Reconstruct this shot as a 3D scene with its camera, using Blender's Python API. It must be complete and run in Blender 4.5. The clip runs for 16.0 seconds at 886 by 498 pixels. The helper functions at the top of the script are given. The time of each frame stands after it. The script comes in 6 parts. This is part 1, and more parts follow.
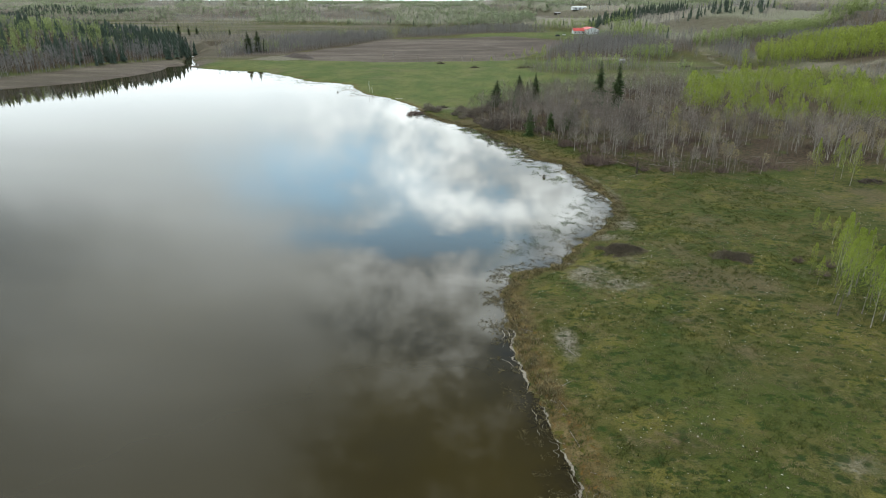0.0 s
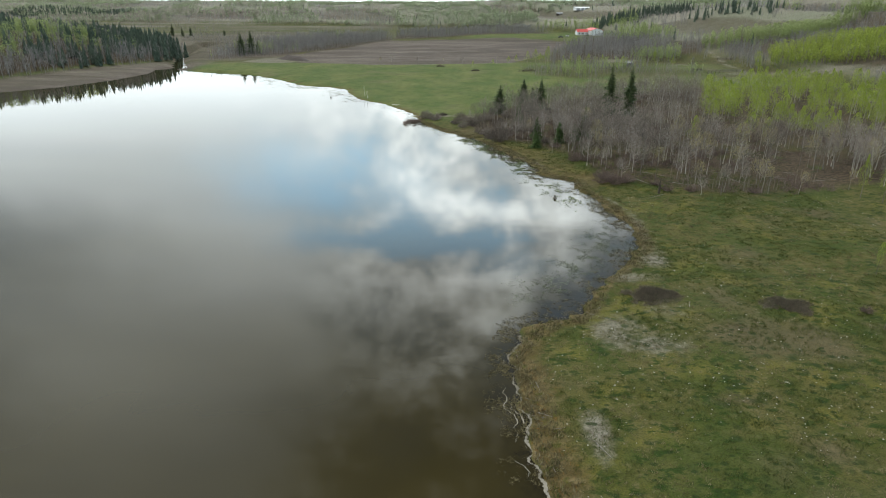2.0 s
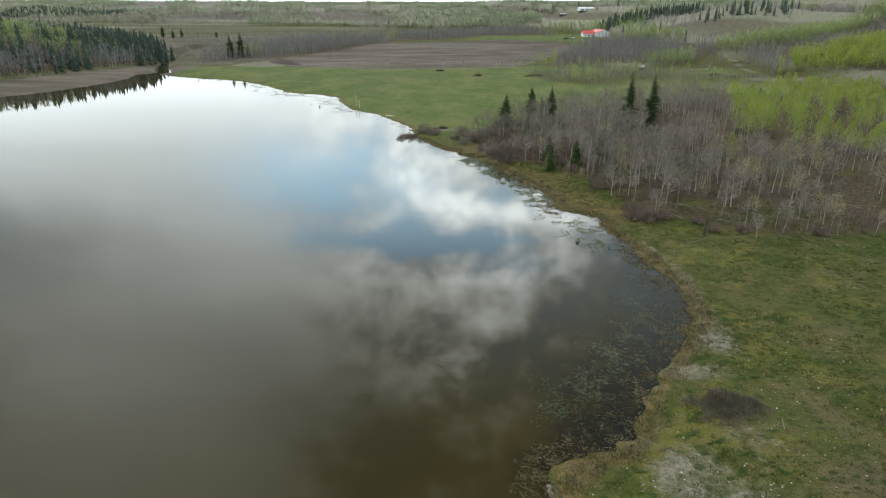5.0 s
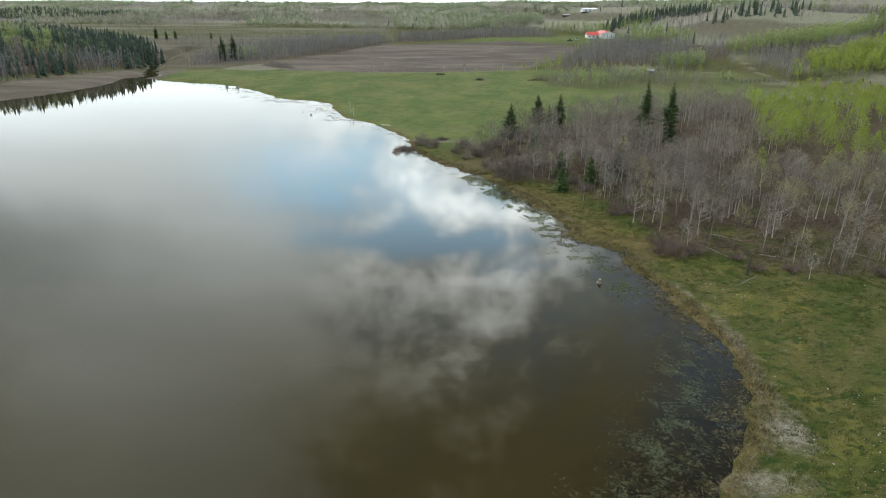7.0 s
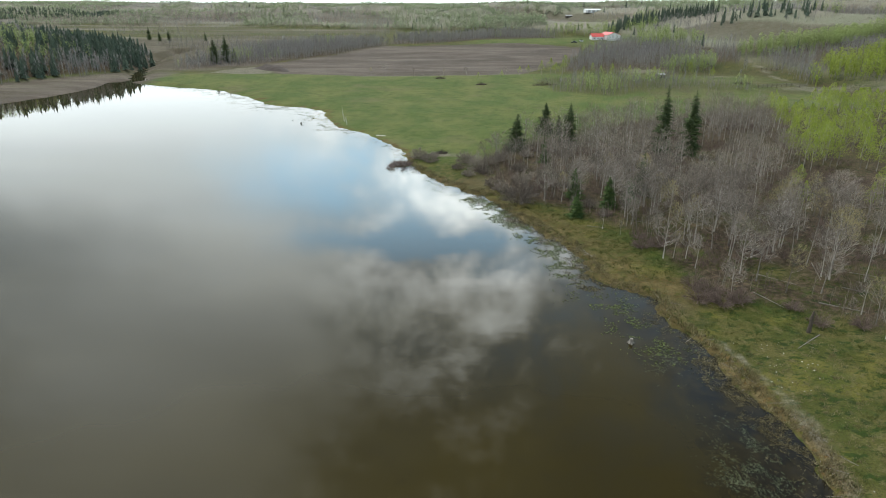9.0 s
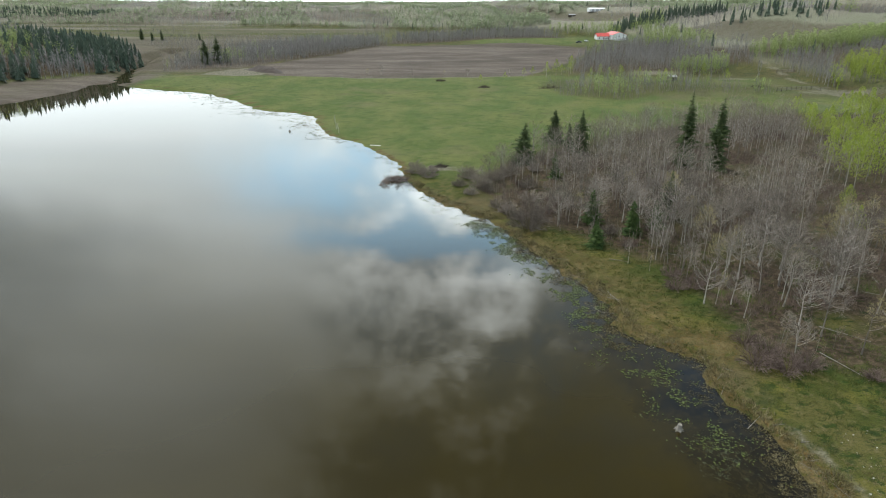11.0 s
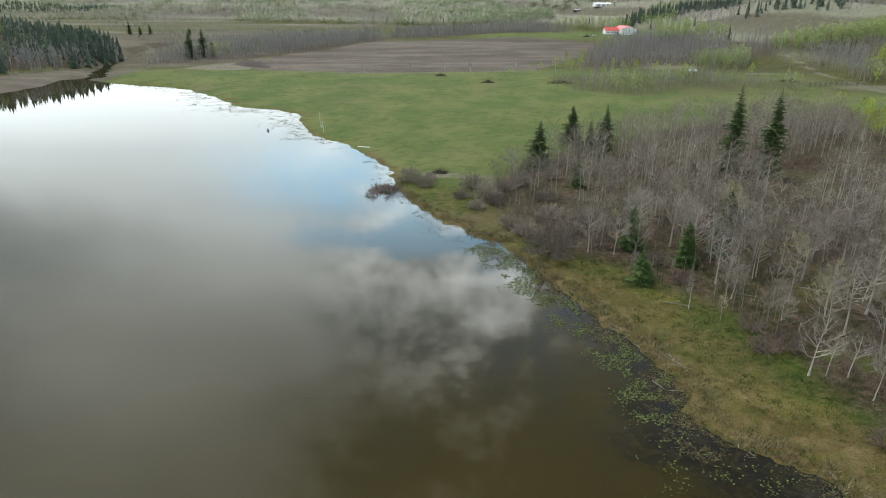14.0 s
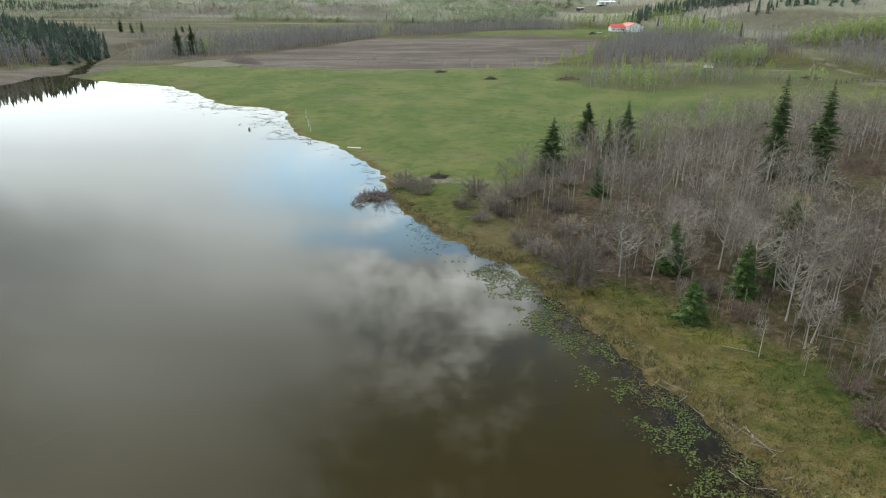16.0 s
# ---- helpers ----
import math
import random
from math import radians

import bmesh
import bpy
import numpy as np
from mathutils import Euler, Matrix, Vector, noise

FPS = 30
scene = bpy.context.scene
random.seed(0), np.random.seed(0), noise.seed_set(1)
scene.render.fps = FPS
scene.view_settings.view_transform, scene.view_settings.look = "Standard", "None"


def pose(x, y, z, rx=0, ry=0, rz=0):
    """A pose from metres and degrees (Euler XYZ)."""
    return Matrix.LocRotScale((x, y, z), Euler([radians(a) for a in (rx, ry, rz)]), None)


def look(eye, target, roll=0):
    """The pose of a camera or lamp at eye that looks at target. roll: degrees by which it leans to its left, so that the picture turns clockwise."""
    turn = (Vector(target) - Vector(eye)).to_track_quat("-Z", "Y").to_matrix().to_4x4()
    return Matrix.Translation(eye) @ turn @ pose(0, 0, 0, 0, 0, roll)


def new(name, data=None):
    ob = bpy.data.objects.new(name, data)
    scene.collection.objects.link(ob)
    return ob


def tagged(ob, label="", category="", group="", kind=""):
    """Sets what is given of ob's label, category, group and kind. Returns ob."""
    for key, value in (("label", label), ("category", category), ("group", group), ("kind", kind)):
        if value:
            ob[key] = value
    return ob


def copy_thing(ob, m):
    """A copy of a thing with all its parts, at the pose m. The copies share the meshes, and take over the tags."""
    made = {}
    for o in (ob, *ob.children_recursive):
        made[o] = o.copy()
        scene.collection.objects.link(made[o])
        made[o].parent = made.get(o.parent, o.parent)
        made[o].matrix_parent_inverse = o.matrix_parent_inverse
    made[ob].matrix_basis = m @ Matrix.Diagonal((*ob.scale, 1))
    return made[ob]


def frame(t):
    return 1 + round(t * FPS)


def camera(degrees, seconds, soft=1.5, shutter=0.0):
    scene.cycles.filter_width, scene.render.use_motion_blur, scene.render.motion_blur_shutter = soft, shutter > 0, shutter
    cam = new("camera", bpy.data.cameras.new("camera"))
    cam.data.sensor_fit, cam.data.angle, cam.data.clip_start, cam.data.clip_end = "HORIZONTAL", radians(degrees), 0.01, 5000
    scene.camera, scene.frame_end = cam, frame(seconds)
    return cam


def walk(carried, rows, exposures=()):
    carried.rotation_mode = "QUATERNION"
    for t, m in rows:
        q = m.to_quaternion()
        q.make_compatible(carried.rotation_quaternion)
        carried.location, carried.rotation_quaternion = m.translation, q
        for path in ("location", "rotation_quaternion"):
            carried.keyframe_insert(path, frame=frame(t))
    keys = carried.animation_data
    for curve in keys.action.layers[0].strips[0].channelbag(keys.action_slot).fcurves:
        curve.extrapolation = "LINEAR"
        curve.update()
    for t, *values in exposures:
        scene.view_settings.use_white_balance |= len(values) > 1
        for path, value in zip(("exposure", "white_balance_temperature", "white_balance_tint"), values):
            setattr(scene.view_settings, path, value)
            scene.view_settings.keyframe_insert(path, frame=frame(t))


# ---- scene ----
cam = camera(72.0, 16.0, soft=1.0)
PATH = [  # seconds, x, y, z, tilt, roll, heading
    (0, 1.186, 6.123, 39.083, 68.013, 0.24, 0.765),
    (0.5, 1.232, 10.609, 38.989, 68.029, 0.24, 0.773),
    (1, 1.274, 15.013, 38.911, 68.043, 0.241, 0.782),
    (1.5, 1.311, 19.352, 38.849, 68.055, 0.241, 0.792),
    (2, 1.343, 23.647, 38.801, 68.065, 0.242, 0.802),
    (2.5, 1.372, 27.918, 38.765, 68.073, 0.242, 0.813),
    (3, 1.396, 32.183, 38.74, 68.081, 0.243, 0.824),
    (3.5, 1.416, 36.45, 38.726, 68.087, 0.244, 0.836),
    (4, 1.432, 40.718, 38.721, 68.093, 0.244, 0.848),
    (4.7, 1.45, 46.693, 38.729, 68.102, 0.245, 0.867),
    (5.5, 1.462, 53.52, 38.75, 68.115, 0.247, 0.889),
    (6.5, 1.466, 62.059, 38.776, 68.141, 0.248, 0.919),
    (7, 1.464, 66.341, 38.785, 68.158, 0.249, 0.935),
    (7.5, 1.46, 70.637, 38.794, 68.176, 0.25, 0.951),
    (8, 1.453, 74.953, 38.801, 68.192, 0.25, 0.968),
    (8.5, 1.444, 79.289, 38.807, 68.204, 0.251, 0.986),
    (9, 1.434, 83.629, 38.807, 68.208, 0.252, 1.004),
    (9.7, 1.417, 89.678, 38.789, 68.198, 0.253, 1.03),
    (10.5, 1.395, 96.488, 38.714, 68.159, 0.255, 1.061),
    (11.5, 1.366, 104.764, 38.275, 68.092, 0.256, 1.1),
    (12, 1.352, 108.833, 37.764, 68.058, 0.257, 1.12),
    (12.5, 1.338, 112.886, 36.998, 68.03, 0.258, 1.14),
    (13, 1.324, 116.949, 36.048, 68.012, 0.259, 1.159),
    (13.5, 1.312, 121.046, 35.011, 68.004, 0.26, 1.179),
    (14, 1.301, 125.179, 33.984, 68.006, 0.26, 1.199),
    (14.5, 1.292, 129.32, 33.04, 68.018, 0.261, 1.218),
    (15, 1.284, 133.438, 32.148, 68.038, 0.262, 1.237),
    (15.5, 1.279, 137.502, 31.253, 68.065, 0.262, 1.256),
    (16, 1.277, 141.482, 30.298, 68.099, 0.263, 1.274),
]


def aim(x, y, z, tilt, roll, heading):
    return pose(x, y, z, tilt, 0, heading) @ pose(0, 0, 0, 0, 0, roll)


walk(cam, [(t, aim(*p)) for t, *p in PATH], [(0.0, 0.64), (4.0, 0.65), (8.0, 0.73), (13.0, 0.87), (16.0, 0.90)])

# ---- light and sky ----
SUN_EL, SUN_AZ = radians(64), radians(-35)


def world_sky():
    w = bpy.data.worlds.new("sky")
    scene.world = w
    w.use_nodes = True
    nt = w.node_tree
    nt.nodes.clear()

    def nd(kind, **kw):
        n = nt.nodes.new(kind)
        for k, v in kw.items():
            n.inputs[int(k[1:]) if k[0] == "i" and k[1:].isdigit() else k].default_value = v
        return n

    def mth(op, a, b=None, c=None, clamp=False):
        n = nt.nodes.new("ShaderNodeMath")
        n.operation, n.use_clamp = op, clamp
        for i, v in enumerate((a, b, c)):
            if v is None:
                continue
            if isinstance(v, (int, float)):
                n.inputs[i].default_value = v
            else:
                nt.links.new(v, n.inputs[i])
        return n.outputs[0]

    def smooth(v, lo, hi):
        n = nt.nodes.new("ShaderNodeMapRange")
        n.interpolation_type = "SMOOTHSTEP"
        nt.links.new(v, n.inputs[0])
        n.inputs[1].default_value, n.inputs[2].default_value = lo, hi
        return n.outputs[0]

    def mixc(f, a, b):
        n = nt.nodes.new("ShaderNodeMix")
        n.data_type = "RGBA"
        for s, v in ((n.inputs[0], f), (n.inputs[6], a), (n.inputs[7], b)):
            if isinstance(v, (tuple, float, int)):
                s.default_value = v
            else:
                nt.links.new(v, s)
        return n.outputs[2]

    co = nt.nodes.new("ShaderNodeTexCoord")
    sep = nt.nodes.new("ShaderNodeSeparateXYZ")
    nt.links.new(co.outputs["Generated"], sep.inputs[0])
    x, y, z = sep.outputs
    az, tz = mth("DIVIDE", x, mth("MAXIMUM", y, 0.05)), mth("DIVIDE", z, mth("MAXIMUM", y, 0.05))

    def sky_noise(sx, sz, scale, detail, rough, warp, shift=0.0):
        vec = nt.nodes.new("ShaderNodeCombineXYZ")
        nt.links.new(mth("MULTIPLY", az, sx), vec.inputs[0]), nt.links.new(mth("MULTIPLY", tz, sz), vec.inputs[1])
        vec.inputs[2].default_value = shift
        n = nd("ShaderNodeTexNoise", Scale=scale, Detail=detail, Roughness=rough, Distortion=warp)
        nt.links.new(vec.outputs[0], n.inputs["Vector"])
        return mth("SUBTRACT", n.outputs[0], 0.5)

    # the banks' outlines are frayed by noise
    fray_a, fray_t = sky_noise(1.0, 1.0, 9.0, 3, 0.5, 0.0, 1.3), sky_noise(1.0, 1.0, 9.0, 3, 0.5, 0.0, 7.9)
    azf, tzf = mth("MULTIPLY_ADD", fray_a, 0.16, az), mth("MULTIPLY_ADD", fray_t, 0.07, tz)

    def bank(a0, e0, sa, se, amount):
        """A cloud bank or a gap, by its bearing and slope above the horizon."""
        p = mth("POWER", mth("MULTIPLY", mth("SUBTRACT", azf, a0), 1 / sa), 2.0)
        q = mth("POWER", mth("MULTIPLY", mth("SUBTRACT", tzf, e0), 1 / se), 2.0)
        return mth("MULTIPLY", mth("EXPONENT", mth("MULTIPLY", mth("ADD", p, q), -1.0)), amount)

    def gather(base, rows):
        for r in rows:
            base = mth("ADD", bank(*r), base)
        return base

    wisp, soft = sky_noise(1.0, 0.85, 8.5, 6, 0.58, 0.3, 12.4), sky_noise(1.0, 0.9, 2.6, 3, 0.5, 0.3, 5.0)
    streak = sky_noise(0.7, 4.0, 1.6, 3, 0.5, 0.4, 8.0)
    broken = smooth(mth("ADD", mth("MULTIPLY_ADD", soft, 0.5, az), mth("MULTIPLY", tz, 0.12)), -0.34, 0.10)
    high = mth("MULTIPLY", broken, smooth(tz, 0.42, 0.66))
    cover = mth("ADD", 0.58, mth("MULTIPLY", broken, mth("MULTIPLY_ADD", wisp, 0.55, 0.0)))
    cover = gather(mth("ADD", cover, mth("MULTIPLY", high, mth("MULTIPLY_ADD", wisp, 0.7, -0.15))), CLOUD_GAPS)
    shade = mth("ADD", 0.50, mth("ADD", mth("MULTIPLY", streak, 0.05), mth("MULTIPLY", broken, mth("ADD", mth("MULTIPLY", wisp, 0.36), mth("MULTIPLY", soft, 0.10)))))
    fleck = mth("MULTIPLY", broken, sky_noise(1.0, 1.1, 21.0, 4, 0.55, 0.2, 4.4))
    cover, shade = mth("MULTIPLY_ADD", fleck, 0.30, cover), mth("MULTIPLY_ADD", fleck, 0.22, shade)
    puffs = gather(0.0, CLOUD_PUFFS)
    cover, shade = mth("MULTIPLY_ADD", puffs, 2.0, cover), mth("ADD", gather(shade, CLOUD_BANKS), puffs)
    sky = nt.nodes.new("ShaderNodeTexSky")
    sky.sky_type, sky.sun_disc = "NISHITA", False
    sky.sun_elevation, sky.sun_rotation = SUN_EL, SUN_AZ
    blue = nt.nodes.new("ShaderNodeVectorMath")
    blue.operation = "SCALE"
    nt.links.new(sky.outputs[0], blue.inputs[0])
    blue.inputs["Scale"].default_value = 0.08
    veil = nt.nodes.new("ShaderNodeVectorMath")
    nt.links.new(blue.outputs[0], veil.inputs[0])
    nt.links.new(mixc(smooth(z, 0.28, 0.50), (0.66, 1.16, 1.46, 1), (0.10, 0.19, 0.25, 1)), veil.inputs[1])
    cloud = mixc(smooth(shade, 0.36, 0.74), (*CLOUD_DARK, 1), (*CLOUD_LIGHT, 1))
    thick = mixc(smooth(cover, 0.24, 0.60), veil.outputs[0], cloud)
    glow = mixc(smooth(z, 0.20, 0.02), thick, (*CLOUD_RIM, 1))
    bg = nd("ShaderNodeBackground", Strength=1.0)
    side = mth("ADD", mth("MULTIPLY", smooth(mth("SUBTRACT", y, mth("MULTIPLY", x, 0.3)), -0.5, 0.8), 0.40), 0.60)
    above = mth("SUBTRACT", 0.68, mth("MULTIPLY", mth("SUBTRACT", 1.0, broken), mth("MULTIPLY", smooth(z, 0.84, 0.70), 0.40)))
    side = mth("MULTIPLY", side, mth("SUBTRACT", 1.0, mth("MULTIPLY", smooth(z, 0.40, 0.68), above)))
    lit = nt.nodes.new("ShaderNodeVectorMath")
    lit.operation = "SCALE"
    nt.links.new(glow, lit.inputs[0]), nt.links.new(side, lit.inputs["Scale"])
    nt.links.new(lit.outputs[0], bg.inputs[0])
    out = nt.nodes.new("ShaderNodeOutputWorld")
    nt.links.new(bg.outputs[0], out.inputs[0])


CLOUD_DARK, CLOUD_LIGHT, CLOUD_RIM = (0.34, 0.40, 0.435), (3.25, 3.50, 3.47), (1.36, 1.52, 1.56)
# bearing, slope above the horizon, two widths, amount
CLOUD_GAPS = [(-0.22, 0.29, 0.19, 0.085, -0.21), (-0.04, 0.395, 0.19, 0.026, -0.40), (0.12, 0.44, 0.08, 0.02, -0.24), (-0.08, 0.36, 0.06, 0.03, -0.15)]
CLOUD_BANKS = [(0.08, 0.335, 0.14, 0.035, 0.20), (-0.04, 0.29, 0.07, 0.05, 0.12), (0.06, 0.46, 0.10, 0.025, 0.10), (-0.42, 0.17, 0.32, 0.07, -0.01),
               (-0.85, 0.39, 0.28, 0.07, -0.045), (-1.0, 0.60, 0.20, 0.40, -0.07), (-0.40, 0.43, 0.25, 0.10, 0.025), (0.42, 0.70, 0.25, 0.35, -0.20), (-0.70, 0.46, 0.30, 0.16, -0.035), (-0.10, 0.84, 0.22, 0.20, -0.09), (0.50, 0.85, 0.25, 0.30, -0.15)]
CLOUD_PUFFS = [(-0.02, 0.49, 0.075, 0.034, 0.055), (-0.17, 0.49, 0.07, 0.035, 0.02), (0.02, 0.64, 0.06, 0.05, 0.12), (0.10, 0.54, 0.055, 0.03, 0.13), (-0.11, 0.70, 0.06, 0.045, 0.05), (0.20, 0.61, 0.06, 0.05, 0.06), (0.07, 0.79, 0.05, 0.08, 0.08), (-0.24, 0.64, 0.065, 0.05, 0.02)]
world_sky()
sun = new("sun", bpy.data.lights.new("sun", "SUN"))
sun.data.energy, sun.data.angle, sun.data.color = 1.7, radians(12), (1.0, 0.985, 0.94)
sun.matrix_world = look((0, 0, 0), (math.sin(SUN_AZ) * -math.cos(SUN_EL), -math.cos(SUN_AZ) * math.cos(SUN_EL), -math.sin(SUN_EL)))


# ---- materials ----
def material(name, build):
    m = bpy.data.materials.new(name)
    m.use_nodes = True
    nt = m.node_tree
    b = nt.nodes["Principled BSDF"]
    build(Nodes(nt), b)
    return m


class Nodes:
    """Short forms for the nodes that the materials use."""

    def __init__(self, nt):
        self.nt = nt
        self.geo = nt.nodes.new("ShaderNodeNewGeometry")

    def put(self, sock, v):
        if isinstance(v, (int, float)):
            sock.default_value = v
        elif isinstance(v, (tuple, list)):
            sock.default_value = (*v, 1) if len(v) == 3 and len(sock.default_value) == 4 else v
        else:
            self.nt.links.new(v, sock)

    def noise(self, scale, detail=3, rough=0.55, stretch=(1, 1, 1), warp=0.0, local=False):
        vec = self.nt.nodes.new("ShaderNodeVectorMath")
        vec.operation = "MULTIPLY"
        src = self.geo.outputs["Position"]
        if local:
            src = self.nt.nodes.new("ShaderNodeTexCoord").outputs["Object"]
        self.nt.links.new(src, vec.inputs[0])
        vec.inputs[1].default_value = stretch
        n = self.nt.nodes.new("ShaderNodeTexNoise")
        self.nt.links.new(vec.outputs[0], n.inputs["Vector"])
        for k, v in (("Scale", scale), ("Detail", detail), ("Roughness", rough), ("Distortion", warp)):
            n.inputs[k].default_value = v
        return n.outputs[0]

    def cells(self, scale, stretch=(1, 1, 1)):
        vec = self.nt.nodes.new("ShaderNodeVectorMath")
        vec.operation = "MULTIPLY"
        self.nt.links.new(self.geo.outputs["Position"], vec.inputs[0])
        vec.inputs[1].default_value = stretch
        n = self.nt.nodes.new("ShaderNodeTexVoronoi")
        self.nt.links.new(vec.outputs[0], n.inputs["Vector"])
        n.inputs["Scale"].default_value = scale
        return n.outputs["Distance"]

    def step(self, v, lo, hi):
        n = self.nt.nodes.new("ShaderNodeMapRange")
        n.interpolation_type = "SMOOTHSTEP"
        self.put(n.inputs[0], v)
        n.inputs[1].default_value, n.inputs[2].default_value = lo, hi
        return n.outputs[0]

    def math(self, op, a, b):
        n = self.nt.nodes.new("ShaderNodeMath")
        n.operation = op
        self.put(n.inputs[0], a), self.put(n.inputs[1], b)
        return n.outputs[0]

    def mix(self, f, a, b):
        n = self.nt.nodes.new("ShaderNodeMix")
        n.data_type = "RGBA"
        self.put(n.inputs[0], f), self.put(n.inputs[6], a), self.put(n.inputs[7], b)
        return n.outputs[2]

    def attr(self, name):
        n = self.nt.nodes.new("ShaderNodeAttribute")
        n.attribute_name = name
        s = self.nt.nodes.new("ShaderNodeSeparateColor")
        self.nt.links.new(n.outputs["Color"], s.inputs[0])
        return s.outputs

    def island(self):
        return self.geo.outputs["Random Per Island"]

    def each(self):
        return self.nt.nodes.new("ShaderNodeObjectInfo").outputs["Random"]

    def bump(self, b, height, strength, distance):
        n = self.nt.nodes.new("ShaderNodeBump")
        n.inputs["Strength"].default_value, n.inputs["Distance"].default_value = strength, distance
        self.put(n.inputs["Height"], height)
        self.nt.links.new(n.outputs[0], b.inputs["Normal"])


def plain(name, a, b, rough=0.8, scale=3.0, spread=None, metal=0.0, bump=0.15, local=True, source="island", translucent=0.0, apart=0.0, piece=0.5):
    """A surface between two colours: grain by noise, and a shift from piece to piece."""

    def build(n, p):
        grain = n.noise(scale, 4, 0.6, local=local)
        rnd = n.island() if source == "island" else n.each()
        f = n.math("ADD", n.math("MULTIPLY", grain, 0.7), n.math("MULTIPLY", rnd, piece))
        if apart:
            f = n.math("ADD", f, n.math("MULTIPLY", n.math("SUBTRACT", n.each(), 0.5), apart))
        n.put(p.inputs["Base Color"], n.mix(n.step(f, 0.25, 0.95), a, b))
        n.put(p.inputs["Roughness"], rough)
        n.put(p.inputs["Metallic"], metal)
        p.inputs["Specular IOR Level"].default_value = 0.25
        if translucent:
            t = n.nt.nodes.new("ShaderNodeBsdfTranslucent")
            n.put(t.inputs[0], n.mix(n.step(f, 0.25, 0.95), a, b))
            mx = n.nt.nodes.new("ShaderNodeMixShader")
            mx.inputs[0].default_value = translucent
            out = n.nt.nodes["Material Output"]
            n.nt.links.new(p.outputs[0], mx.inputs[1]), n.nt.links.new(t.outputs[0], mx.inputs[2])
            n.nt.links.new(mx.outputs[0], out.inputs[0])
        if bump:
            n.bump(p, grain, bump, 0.05)

    return material(name, build)


def build_ground(n, p):
    lit, fld, tan = n.attr("zone_a")[:3]
    bare, lush, hill = n.attr("zone_b")[:3]
    big, mid = n.noise(0.035, 4, 0.6), n.noise(0.22, 4, 0.62)
    fine, tiny = n.noise(1.1, 4, 0.65), n.noise(6.0, 3, 0.6)
    grass = n.mix(n.step(mid, 0.36, 0.64), (0.053, 0.061, 0.0135), (0.087, 0.081, 0.026))
    grass = n.mix(n.math("MULTIPLY", n.step(n.noise(0.13, 3, 0.6), 0.53, 0.62), 0.65), grass, (0.118, 0.110, 0.025))
    grass = n.mix(n.math("MULTIPLY", n.step(fine, 0.52, 0.68), 0.65), grass, (0.128, 0.111, 0.052))
    grass = n.mix(n.math("MULTIPLY", n.step(n.noise(0.05, 4, 0.62, warp=0.5), 0.50, 0.60), 0.6), grass, (0.038, 0.060, 0.011))
    grass = n.mix(n.math("MULTIPLY", n.step(n.noise(0.75, 4, 0.68, (0.7, 1.3, 1)), 0.54, 0.61), 0.85), grass, (0.018, 0.040, 0.006))
    grass = n.mix(n.math("MULTIPLY", n.step(big, 0.54, 0.66), 0.8), grass, n.mix(fine, (0.070, 0.056, 0.032), (0.125, 0.106, 0.058)))
    meadow = n.mix(n.step(n.noise(0.06, 5, 0.6, (1, 0.6, 1)), 0.36, 0.66), (0.070, 0.104, 0.025), (0.118, 0.132, 0.042))
    meadow = n.mix(n.step(fine, 0.55, 0.75), meadow, (0.135, 0.128, 0.066))
    meadow = n.mix(n.math("MULTIPLY", n.step(n.noise(0.3, 4, 0.65), 0.48, 0.66), 0.7), meadow, (0.052, 0.082, 0.020))
    meadow = n.mix(n.math("MULTIPLY", n.step(big, 0.54, 0.70), 0.6), meadow, (0.125, 0.115, 0.06))
    grass = n.mix(lush, grass, meadow)
    # dry hill grass, its tan partly paled by haze put into the colour
    slope = n.mix(n.step(n.noise(0.012, 5, 0.6), 0.4, 0.62), (0.235, 0.218, 0.178), (0.185, 0.192, 0.14))
    grass = n.mix(hill, grass, slope)
    soil = n.mix(n.step(n.noise(0.05, 5, 0.65, (0.35, 1.6, 1)), 0.35, 0.68), (0.082, 0.066, 0.056), (0.152, 0.128, 0.108))
    soil = n.mix(n.math("MULTIPLY", n.step(n.noise(0.9, 3, 0.6, (0.2, 1, 1)), 0.5, 0.75), 0.5), soil, (0.19, 0.155, 0.13))
    soil = n.mix(n.math("MULTIPLY", n.step(n.noise(0.016, 4, 0.6, (0.6, 1.5, 1), 0.6), 0.46, 0.62), 0.65), soil, (0.062, 0.050, 0.043))
    litter = n.mix(n.step(fine, 0.35, 0.68), (0.033, 0.0245, 0.0172), (0.104, 0.075, 0.051))
    litter = n.mix(n.step(mid, 0.56, 0.72), litter, (0.065, 0.078, 0.022))
    reed = n.mix(n.step(n.noise(0.5, 4, 0.6, (1, 1, 1), 0.6), 0.35, 0.7), (0.072, 0.052, 0.019), (0.152, 0.117, 0.056))
    reed = n.mix(n.step(n.noise(1.7, 4, 0.65, (1, 1, 1), 0.4), 0.54, 0.68), reed, (0.122, 0.067, 0.018))
    reed = n.mix(n.step(n.noise(0.9, 3, 0.6), 0.54, 0.68), reed, (0.075, 0.074, 0.014))
    sand = n.mix(n.step(fine, 0.3, 0.7), (0.105, 0.093, 0.066), (0.21, 0.195, 0.155))
    c = grass
    edge = n.math("MULTIPLY", n.math("SUBTRACT", n.math("ADD", n.math("MULTIPLY", fine, 0.6), n.math("MULTIPLY", mid, 0.4)), 0.5), 1.0)
    for mask, col in ((lit, litter), (tan, reed), (bare, sand), (fld, soil)):
        c = n.mix(n.step(n.math("ADD", mask, edge), 0.18, 0.92), c, col)
